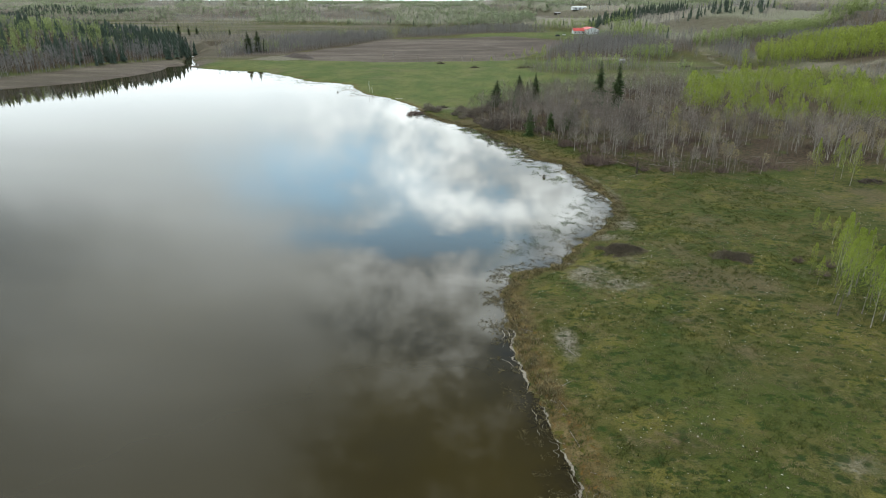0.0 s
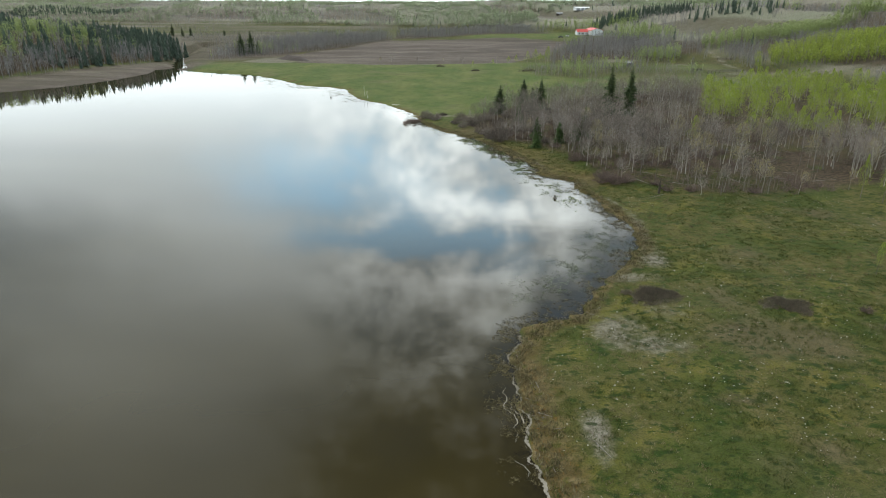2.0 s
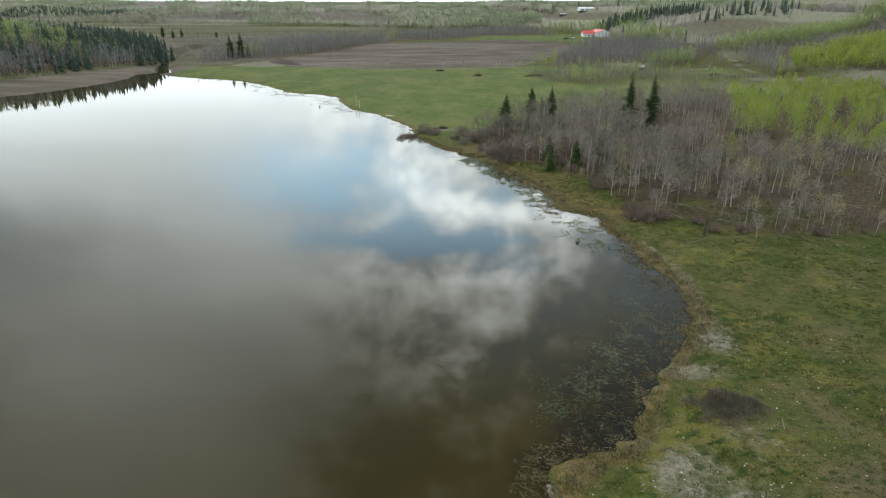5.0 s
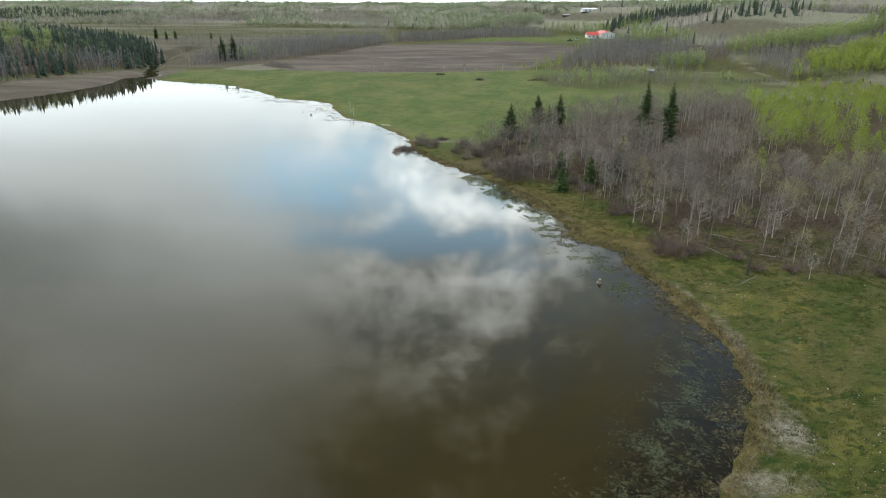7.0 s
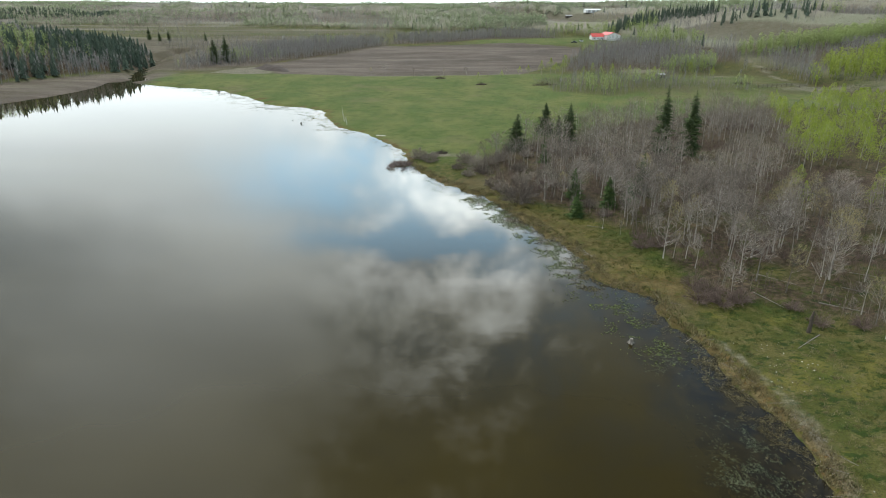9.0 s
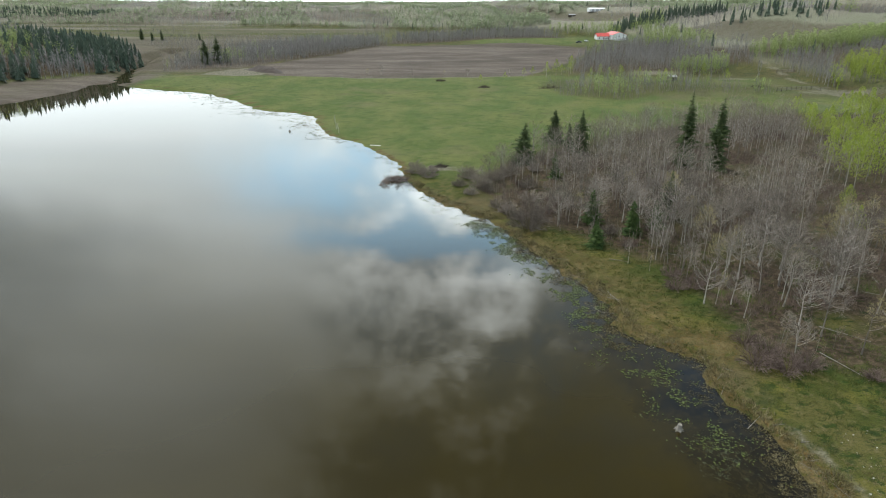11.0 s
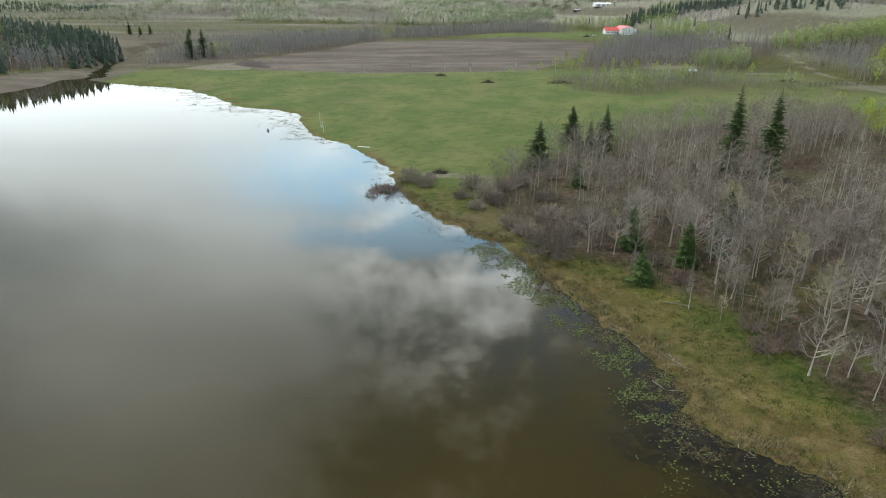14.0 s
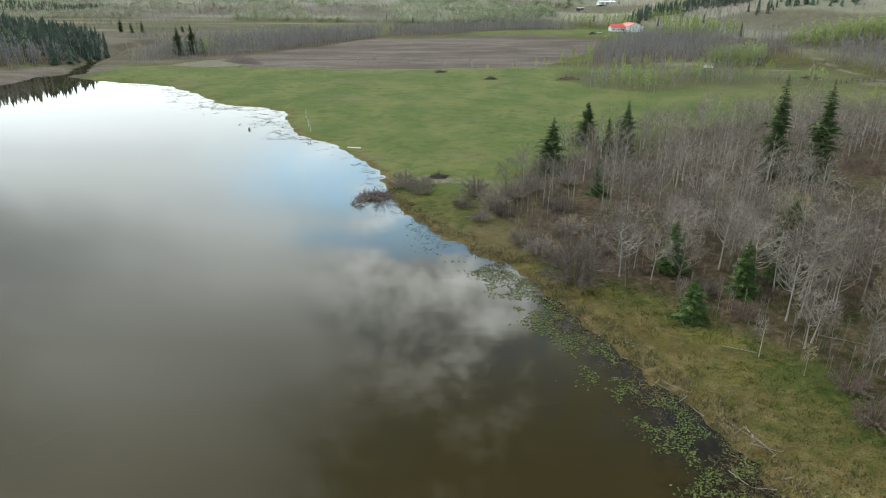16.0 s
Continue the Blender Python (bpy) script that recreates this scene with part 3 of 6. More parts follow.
def ground_masks(x, y):
    d = lake_edge(x, y)
    g = away(x, y, GROVE)
    w = away(x, y, WOOD_WEST)
    e = away(x, y, HILL_EAST, False)
    fl = away(x, y, FIELD)
    patch = fnoise(x, y, 14.0, 41, 3)
    litter = np.maximum(sstep(-g, -3, 5) * (0.45 + patch * 0.8), sstep(-w, 2, 8))
    litter = np.maximum(litter, belt_mask(x, y) * 0.42)
    litter = np.maximum(litter, 0.8 * sstep(x, 180, 200) * sstep(-y, -600, -540) * sstep(e, 10, 40) * sstep(-e, -260, -210))
    litter = np.maximum(litter, 0.6 * sstep(e, 20, 60) * sstep(0.55 - spurs(x, y), 0, 0.2))
    for cx, cy, rx, ry in ((30, 102.5, 4.0, 3.0), (48, 98.5, 3.6, 2.8), (11.8, 83, 1.8, 8.0), (22, 53, 7, 3), (31, 77, 4, 2), (38, 92, 2.5, 1.5), (58, 92, 6, 5)):
        litter = np.maximum(litter, 0.45 * spot(x, y, cx, cy, rx, ry) * (0.5 + patch))
    litter = np.maximum(litter, 0.5 * sstep(x, 60, 100) * sstep(-x, -215, -190) * sstep(y, 335, 380) * sstep(-y, -530, -500) * (0.4 + patch))
    for cx, cy, r in GLADES:
        litter = litter * (1 - 0.75 * spot(x, y, cx, cy, r * 0.8, r * 0.8))
    field = sstep(-fl, -2, 2)
    wide = 3.0 + 1.2 * sstep(y, 104, 112) * sstep(-y, -175, -160) + 4.0 * sstep(-y, -100, -86) * sstep(x, -20, 0)
    strand = sstep(-d / wide, -1.0, -0.1) * (0.5 + 0.9 * fnoise(x, y, 4.0, 45, 3)) * (d > 0)
    reed = sstep(-x, 150, 165) * sstep(w, -7, 0) * sstep(y, 230, 300) * sstep(-y, -470, -440)
    valley = sstep(y, 640, 700) * sstep(-x, 30, 110) * (fnoise(x / 3, y, 60.0, 51, 3) > 0.46)
    brook = sstep(-np.abs(away(x, y, BROOK, False)), -22, -10) * sstep(y, 425, 450) * 0.9
    field = np.maximum.reduce([field, 0.8 * reed, 0.55 * valley, 0.6 * brook])
    flats = sstep(-x, 105, 125) * sstep(y, 440, 470) * sstep(-y, -790, -700) * (e < 0)
    litter = np.maximum(litter, flats * 0.45)
    field = np.maximum(field, flats * 0.62)
    flats = flats * 0.2
    strand = np.maximum(strand, sstep(-d, -15, -4) * sstep(y, 148, 168) * (1 - 0.45 * sstep(y, 196, 212)) * sstep(-y, -262, -240) * (0.42 + 0.55 * fnoise(x, y, 8.0, 47, 3)) * (d > 0))
    tan = np.maximum(strand, flats)
    bare = np.zeros_like(x)
    for cx, cy, rx, ry, a in ((22.5, 91, 4.4, 5.0, 0.85), (26.5, 88.3, 4.6, 3.0, 0.72), (29.5, 108.5, 5.0, 2.2, 0.8), (15.8, 71, 1.7, 4.2, 1.1), (30, 97, 3.5, 5, 0.5), (34.5, 115, 2.6, 4.5, 1.0), (39, 50, 3.5, 2, 0.7), (36.4, 122, 1.6, 9, 0.55), (37, 134, 1.4, 9, 0.6),
                              (-3, 250, 7, 3.0, 0.9), (5, 248, 6, 2.0, 0.8), (180, 388, 24, 10, 0.9), (208, 376, 20, 8, 1.0), (235, 362, 20, 8, 0.8), (116, 464, 17, 8, 1.4), (108, 456, 8, 4, 1.1), (150, 440, 14, 5, 0.8), (201, 512, 4, 26, 0.8), 
                              (150, 344, 12, 14, 0.5), (20, 96, 3, 1.6, 0.5)):
        bare = np.maximum(bare, a * spot(x, y, cx, cy, rx, ry) * (0.35 + 1.1 * fnoise(x, y, 3.5, 44, 3)))
    bare = np.maximum(bare, 0.75 * sstep(-np.abs(away(x, y, [(-100, 446), (-49, 437), (0, 440), (40, 445)], False)), -2.2, -0.6))
    straw = sstep(-x, 40, 120) * sstep(y, 690, 740) * (e < 12) * sstep(fnoise(x / 5, y, 34.0, 57, 2), 0.42, 0.56)
    bare = np.maximum(bare, 0.95 * straw)
    worn = np.abs(away(x, y, [(34.5, 150), (36, 144), (37, 137), (36.6, 130), (36, 126), (34, 120), (31, 112)], False))
    bare = np.maximum(bare, 0.75 * sstep(-worn, -1.1, -0.1) * (0.2 + 1.1 * fnoise(x, y, 3.0, 43, 2)))
    bare = np.maximum(bare, 0.8 * sstep(-np.abs(away(x, y, ROAD, False)), -2.6, -0.4))
    bare = np.maximum(bare, 1.1 * sstep(-x, 155, 170) * sstep(w, -4, 3) * sstep(y, 230, 300) * sstep(-y, -450, -430) * (0.4 + patch) * (0.25 + 0.75 * sstep(-d, -9, -3)))
    pit = sstep(-away(x, y, [(-144, 450), (-136, 474), (-123, 490), (-114, 474), (-102, 447), (-119, 443)]), -2, 3)
    bare, field = np.maximum(bare, pit * (0.75 + 0.4 * patch)), field * (1 - pit)
    lush = (1 - 0.6 * sstep(-away(x, y, BELTS[0]), -2, 6)) * sstep(y, 225, 262) * sstep(-y, -452, -440) * (1 - sstep(-g, -6, 4)) * sstep(-x, -186, -160)
    lush = np.maximum(lush, sstep(y, 622, 645) * sstep(-y, -720, -680) * sstep(x, 0, 30))
    hill = sstep(np.maximum(e, 0), 4, 40)
    return {"zone_a": (litter, field, tan), "zone_b": (bare, lush, hill)}


ROAD = [(192, 506), (190, 494), (187, 478), (179, 439), (174, 398), (167, 365), (158, 340)]
BELTS = [[(43, 420), (47, 373), (71, 361), (103, 384), (125, 384), (140, 378), (152, 396), (130, 414), (100, 424), (60, 430)],
         [(62, 462), (96, 468), (129, 471), (174, 509), (186, 500), (207, 542), (184, 604), (158, 656), (122, 640), (110, 622), (100, 575), (78, 513)],
         [(-168, 460), (-152, 474), (-132, 488), (-118, 508), (-100, 536), (-80, 570), (-56, 645), (-62, 690), (-130, 690), (-170, 570), (-178, 500)],
         [(-60, 664), (60, 676), (105, 690), (80, 760), (-60, 760)]]


def belt_mask(x, y):
    m = np.zeros_like(x)
    for k, b in enumerate(BELTS):
        m = np.maximum(m, (2.0 if k else 1.0) * sstep(-away(x, y, b), -4, 4))
    return m


ground = sheet("ground", spaced([(-4600, 400), (-1400, 60), (-700, 18), (-240, 6), (-60, 2.2), (-20, 0.75), (62, 1.3), (130, 4), (330, 12), (700, 60), (1600, 300), (4600, 1)]),
               spaced([(-900, 120), (-60, 12), (30, 0.9), (260, 2.2), (480, 6), (760, 14), (1250, 40), (2000, 150), (4800, 1)]), height, GROUND, ground_masks)
tagged(ground, "green and tan spring pasture, woodland floor and hills", "ground", kind="structure")


def water_masks(x, y):
    d = lake_edge(x, y)
    reach = 4.2 + 6.4 * sstep(x, 0, 14) * sstep(y, 92, 110) * sstep(-y, -200, -150)
    shallow = sstep(d / reach, -1.6, 0.1) * sstep(x, -40, -15)
    shallow = shallow * (0.5 + 0.5 * sstep(y, 86, 100))
    weed = np.zeros_like(x)
    for cx, cy, rx, ry, a in ((17, 107, 3, 4, 0.9), (21, 113, 2.6, 4, 1.0), (25, 120, 2.2, 5, 0.7), (27, 129, 2.2, 8, 0.75), (27.5, 146, 2.2, 6, 0.6), (12, 101, 4, 3, 0.5)):
        weed = np.maximum(weed, a * spot(x, y, cx, cy, rx, ry))
    return {"zone_w": (shallow, weed, weed * 0)}


lake = sheet("lake", spaced([(-345, 12), (-60, 3), (-20, 0.9), (44, 1)]), spaced([(-66, 12), (30, 0.9), (260, 3), (345, 8), (470, 1)]), lambda x, y: x * 0.0, WATER, water_masks)
tagged(lake, "still brown lake water mirroring broken clouds", "lake", kind="structure")
brook = part("brook", (np.array([[p[0] + s, p[1], 0.02] for p in BROOK for s in (-6, 6)]), [t for k in range(len(BROOK) - 1) for t in ((2 * k, 2 * k + 1, 2 * k + 3), (2 * k, 2 * k + 3, 2 * k + 2))]), WATER)
tagged(brook, "narrow winding brook that feeds the lake", "brook", kind="structure")


# ---- trees ----
def bare_tree(seed, h, limbs, subs, twigs, wide=0.27, start=0.40, thick=1.0, twig_r=0.012):
    """A leafless aspen: a clear trunk, limbs that fork out to a rounded crown, and fine twigs."""
    rng = np.random.default_rng(seed)
    trunk, crown = Buf(), Buf()
    k = 7
    s = np.linspace(0, 1, k)
    bend = np.cumsum(rng.normal(size=(k, 2)) * 0.012 * h, axis=0) * s[:, None]
    axis = np.column_stack([bend, s * h * 0.94])
    r0 = (0.0095 * h + 0.02) * thick
    axis[0, 2] = -0.15
    trunk.tube(axis, r0 * (1 - 0.90 * s ** 0.9) * (1 + 0.5 * (s == 0)), 5)
    mid, half, out = h * (1 + start) / 2, h * (1 - start) / 2, h * wide
    lean = rng.normal(size=2) * 0.05 * h

    def shell(th, phi, f):
        """A point on the rounded outline of the crown."""
        return np.array([out * f * math.cos(phi) * math.cos(th) + lean[0], out * f * math.cos(phi) * math.sin(th) + lean[1], mid + half * f * math.sin(phi)])

    def limb(o, tip, r, wob):
        d = tip - o
        c = o + d * [0.62, 0.62, 0.36] + rng.normal(size=3) * wob
        q = np.array([0, 0.33, 0.67, 1.0])[:, None]
        pts = o * (1 - q) ** 2 + 2 * c * q * (1 - q) + tip * q ** 2
        pts[1:3] += rng.normal(size=(2, 3)) * wob * 0.5
        trunk.tube(pts, r * np.array([1, 0.76, 0.52, 0.20]), 3, False)
        return pts

    tb, tt = [], []
    for i in range(limbs):
        th, phi = i * 2.4 + rng.normal() * 0.35, math.asin(min(0.98, -0.35 + 1.33 * (i + rng.random()) / limbs))
        tip = shell(th, phi, 0.72 + 0.34 * rng.random())
        side = math.hypot(*tip[:2])
        z = np.clip(tip[2] - side * (0.55 + 0.6 * rng.random()), 0.30 * h, 0.88 * h)
        o = np.array([np.interp(z, axis[:, 2], axis[:, c]) for c in range(3)])
        r = r0 * 0.36 * (1.1 - z / h) ** 0.5
        lines = [limb(o, tip, r, 0.02 * h)]
        for q in range(subs):
            g = 0.9 + 1.7 * (q + rng.random()) / max(1, subs)
            p = np.array([np.interp(g, range(4), lines[0][:, c]) for c in range(3)])
            end = shell(th + (1 if q % 2 else -1) * (0.25 + 0.4 * rng.random()), min(1.5, phi + rng.normal() * 0.30), 0.78 + 0.28 * rng.random())
            end = p + (end - p) * min(1.0, 0.30 * h * (0.5 + 0.5 * rng.random()) / (np.linalg.norm(end - p) + 1e-6))
            lines.append(limb(p, end, r * 0.55, 0.012 * h))
        for pts in lines:
            g = 3.0 * (0.40 + 0.60 * rng.random(twigs))
            base = np.stack([np.interp(g, range(4), pts[:, c]) for c in range(3)], -1)
            d = pts[-1] - pts[1]
            way = rng.normal(size=(twigs, 3)) * [0.6, 0.6, 0.45] + d / (np.linalg.norm(d) + 1e-9) + [0, 0, 0.12]
            way /= np.linalg.norm(way, axis=1)[:, None]
            tb.append(base), tt.append(base + way * (0.35 + 0.55 * rng.random((twigs, 1))) * (h / 9))
    crown.spikes(np.concatenate(tb), np.concatenate(tt), twig_r)
    return trunk, crown


def leafy_crown(seed, h, n, size, start=0.25, wide=0.22):
    rng = np.random.default_rng(seed)
    a = start + (1.0 - start) * rng.random(n) ** 0.8
    lobes = 1 + 0.35 * np.sin(rng.random() * 6 + 9 * a)
    r = h * wide * np.sqrt(rng.random(n)) * np.clip((1.06 - a) * 2.2, 0.12, 1) * lobes
    th = np.round(rng.random(n) * 9) * 0.698 + rng.normal(size=n) * 0.28
    c = np.column_stack([r * np.cos(th), r * np.sin(th), a * h])
    return Buf().leaves(c, size * (0.6 + 0.8 * rng.random(n)), rng, 0.35)


def spruce(seed, h, wide, tiers, per):
    """A spruce: trunk, and whorls of drooping needled boughs."""
    rng = np.random.default_rng(seed)
    trunk, boughs = Buf(), Buf()
    trunk.tube([(0, 0, -0.1), (0.02, 0, h * 0.5), (0, 0, h)], [0.016 * h, 0.009 * h, 0.01], 6)
    for t in range(tiers):
        a = 0.05 + 0.93 * (t / (tiers - 1)) ** 0.92
        reach = h * wide * (1 - a) ** 0.8 * (0.62 + 0.7 * rng.random()) + 0.10
        for b in range(per if a < 0.8 else max(4, per - 3)):
            th = b * 2 * math.pi / per + t * 1.1 + rng.normal() * 0.22
            ln = reach * (0.5 + 0.85 * rng.random())
            o = np.array([0, 0, a * h])
            out = np.array([math.cos(th), math.sin(th), 0])
            side = np.array([-out[1], out[0], 0])
            sag = -0.05 - 0.32 * (1 - a) + rng.normal() * 0.12
            mid, tip = o + out * ln * 0.55 + [0, 0, ln * sag * 0.45], o + out * ln + [0, 0, ln * (sag * 0.8 + 0.06)]
            w = ln * 0.22 + 0.06
            dn = np.array([0, 0, -0.10 * ln - 0.06])
            v = [o + [0, 0, 0.1], mid + side * w + dn, mid - side * w + dn, tip, mid + [0, 0, 0.05 * ln], o + out * ln * 0.3 + dn * 1.6]
            boughs.add(v, [[0, 1, 4], [0, 4, 2], [1, 3, 4], [4, 3, 2], [0, 5, 1], [0, 2, 5], [5, 3, 1], [5, 2, 3]])
            m = 11
            f = rng.random(m)[:, None]
            base = o * (1 - f) + tip * f + dn * 0.3
            way = side * rng.choice([-1, 1], (m, 1)) * (0.6 + rng.random((m, 1))) + out * 0.7 + [0, 0, -0.45]
            boughs.spikes(base, base + way * ln * 0.30, 0.03 + 0.016 * ln)
    boughs.spikes([[0, 0, h * 0.97]], [[0, 0, h * 1.03]], 0.05)
    return trunk, boughs


def far_leafy(seed, n, size, up=0.6):
    """A leafing aspen far off: a bare pole, and a plume of small leaf clumps with gaps between them."""
    rng = np.random.default_rng(seed)
    b = Buf()
    b.spikes([[0, 0, 0], [0.01, 0, 0.3], [-0.01, 0.01, 0.35]], [[0, 0, 0.95], [0.10, 0.03, 0.72], [-0.09, -0.07, 0.76]], 0.011)
    a = 0.30 + 0.70 * rng.random(n)
    r = 0.165 * np.sqrt(rng.random(n)) * np.clip(np.sin(np.pi * (a - 0.24) / 0.80), 0.12, 1) ** 0.7
    th = np.round(rng.random(n) * 5) * 1.257 + rng.normal(size=n) * 0.5
    b.leaves(np.column_stack([np.cos(th) * r, np.sin(th) * r, a]), size * (0.6 + 0.8 * rng.random(n)), rng, up)
    return b.arrays()


def far_bare(seed, n):
    """A leafless aspen far off: a pale pole below a haze of fine twigs."""
    rng = np.random.default_rng(seed)
    b = Buf()
    b.spikes([[0, 0, 0]], [[0.03 * rng.normal(), 0.03 * rng.normal(), 0.97]], 0.012)
    o = np.column_stack([np.zeros((n, 2)), 0.28 + 0.6 * rng.random(n)])
    th = rng.random(n) * 6.28
    r = (0.08 + 0.16 * rng.random(n)) * np.clip(1.25 - o[:, 2], 0.4, 1)
    b.spikes(o, o + np.column_stack([np.cos(th) * r, np.sin(th) * r, 0.06 + 0.2 * rng.random(n)]), 0.0085)
    return b.arrays()


def far_spruce(seed, tiers=8, sides=9):
    rng = np.random.default_rng(seed)
    b = Buf()
    b.spikes([[0, 0, 0]], [[0, 0, 1.0]], 0.014)
    for t in range(tiers):
        z0, z1 = 0.08 + 0.80 * t / tiers, 0.08 + 0.80 * (t + 1) / tiers + 0.10
        th = np.arange(sides) * 2 * np.pi / sides + t + rng.normal(size=sides) * 0.15
        r = 0.165 * (1 - t / (tiers + 0.5)) ** 0.8 * np.where(np.arange(sides) % 2, 0.45, 1.0) * (0.65 + 0.7 * rng.random(sides))
        ring = np.column_stack([np.cos(th) * r, np.sin(th) * r, z0 + rng.normal(size=sides) * 0.02 - r * 0.2])
        v = np.vstack([ring, [[0, 0, min(z1, 1.0)]]])
        b.add(v, [[k, (k + 1) % sides, sides] for k in range(sides)])
    return b.arrays()


def plant(name, trunk, crown, bark, leaf, label, category, group, crown_name="crown", extra=None):
    e = new(name)
    part("trunk", trunk, bark, e)
    part(crown_name, crown, leaf, e)
    if extra is not None:
        part("leaves", extra, LEAF, e)
    return tagged(e, label, category, group)


def dense_points(rng, poly, step, jitter=0.45):
    p = np.asarray(poly)
    xs, ys = np.arange(p[:, 0].min(), p[:, 0].max(), step), np.arange(p[:, 1].min(), p[:, 1].max(), step)
    x, y = np.meshgrid(xs, ys)
    x, y = x.ravel() + rng.normal(size=x.size) * step * jitter, y.ravel() + rng.normal(size=x.size) * step * jitter
    ok = away(x, y, poly) < 0
    return x[ok], y[ok]


def with_ground(x, y, sink=0.05):
    return np.column_stack([x, y, height(x, y) - sink])


rng = np.random.default_rng(7)

# tall and small spruces in and beside the grove
SPRUCES = [(59.2, 253.1, 18.3, 0.155), (65.5, 249.4, 17.6, 0.17), (35.8, 267.4, 11.8, 0.25), (30.7, 280.3, 10.0, 0.29), (18.8, 254.0, 10.4, 0.28), (33.2, 270, 8.0, 0.2),
           (25.5, 197.5, 4.6, 0.34), (33, 203, 6.4, 0.26), (42, 212, 9.2, 0.22), (27, 209, 6.6, 0.27), (25, 241, 6.2, 0.25), (38, 206, 5.5, 0.27)]
for k, (x, y, h, wide) in enumerate(SPRUCES):
    tr, bo = spruce(100 + k, h, wide, int(16 + 1.5 * h), 10)
    young = h < 7
    ob = plant("spruce", tr, bo, DARKWOOD, NEEDLE_LIGHT if young else NEEDLE, "young light green spruce among bare aspens" if young else "tall dark green spruce rising above bare aspens", "tree", "spruces", "foliage")
    ob.matrix_world = pose(x, y, at(x, y) - 0.05, rng.normal() * 1.2, rng.normal() * 1.2, rng.random() * 360)

# the grove of bare aspens
near_kinds = []
for k in range(10):
    big = k in (2, 5, 7, 8, 9)
    h = (8.4, 7.6, 8.4, 7.0, 8.0, 9.0, 6.4, 8.2, 8.6, 8.4)[k]
    if big:
        near_kinds.append(bare_tree(200 + k, h, 20, 4, 10, (0.29, 0.33, 0.27, 0.34, 0.30)[(2, 5, 7, 8, 9).index(k)], 0.36, 1.05, 0.0105))
    else:
        near_kinds.append(bare_tree(200 + k, h, 20, 2, 10, 0.17, 0.40, 0.85, 0.0105))
gx, gy = dense_points(rng, GROVE, 3.5)
thin = sstep(gx, 40, 46) * sstep(-gx, -72, -62) * sstep(-gy, -172, -162)
keep = (fnoise(gx, gy, 16.0, 61, 2) > 0.30 + 0.22 * thin) & (gx < 10 + 0.76 * gy)
for x, y, h, wide in SPRUCES:
    keep &= (gx - x) ** 2 + (gy - y) ** 2 > 2.2
    if 9 < h < 13 and y > 250:
        keep &= (np.abs(gx - x + 0.08 * (gy - y)) > 2.6) | (gy > y + 2) | (gy < y - 13)
for x, y, r in GLADES + SHADY_GAPS:
    keep &= np.hypot(gx - x, gy - y) > r
gx, gy = gx[keep], gy[keep]
rim = sstep(-away(gx, gy, GROVE), 1.5, 13)
leafy = (gx > 70 + 0.42 * (gy - 203) + (fnoise(gx, gy, 12.0, 63, 2) - 0.5) * 16) & (gy > 203 + (fnoise(gx, gy, 9.0, 66, 2) - 0.5) * 14)
bx, by, brim = gx[~leafy], gy[~leafy], rim[~leafy]
rank = np.argsort((bx - 20) * 0.55 + (by - 150) + rng.random(len(bx)) * 6)
first = rank[:290]
protos = []
for k, (tr, cr) in enumerate(near_kinds):
    e = plant("bare_aspen", tr, cr, BARK, TWIG_BUD if k in (0, 3) else TWIG, "spreading leafless aspen with pale crooked limbs" if k in (2, 5, 7, 8, 9) else "slender leafless pale-barked aspen in a dense grove", "tree", "bare aspens")
    protos.append(e)
protos_bare = protos
slim, broad, count = (0, 1, 3, 4, 6), (2, 5, 7, 8, 9), [0, 0]
used = set()
for n, i in enumerate(first):
    wide = int(rng.random() < (0.30 + 0.5 * brim[i]) * (1 - 0.85 * sstep(bx[i], 50, 60)))
    pool = broad if wide else slim
    k = pool[count[wide] % 5]
    count[wide] += 1
    s = (0.78 + 0.38 * rng.random()) * (0.72 + 0.28 * brim[i] + 0.12 * (bx[i] > 52))
    m = pose(bx[i], by[i], at(bx[i], by[i]) - 0.1, rng.normal() * 3, rng.normal() * 3, rng.random() * 360)
    if k not in used:
        used.add(k)
        protos[k].matrix_world = m @ Matrix.Diagonal((s, s, s, 1))
    else:
        copy_thing(protos[k], m).scale = (s, s, s)
rest = rank[290:]
light_kinds = []
for k in range(8):
    tr, cr = bare_tree(260 + k, (7.5, 8.2, 7, 8.6, 7.8, 8.2, 7.6, 8)[k], 14, 1, 9, (0.25, 0.30, 0.22, 0.31, 0.27, 0.24, 0.29, 0.28)[k], 0.42, 0.95, 0.016)
    light_kinds.append((tr.arrays(), cr.arrays()))
P = with_ground(bx[rest], by[rest])
T, S = rng.random(len(P)) * 6.28, 0.8 + 0.4 * rng.random(len(P))
wood = part("aspen_trunks", scatter([a for a, _ in light_kinds], P, T, S), BARK_MASS)
tagged(wood, "pale trunks of a dense leafless aspen grove", "trees", kind="stuff")
wood = part("aspen_crowns", scatter([b for _, b in light_kinds], P, T, S), TWIG_MASS)
tagged(wood, "grey twiggy crowns of leafless aspens", "trees", kind="stuff")

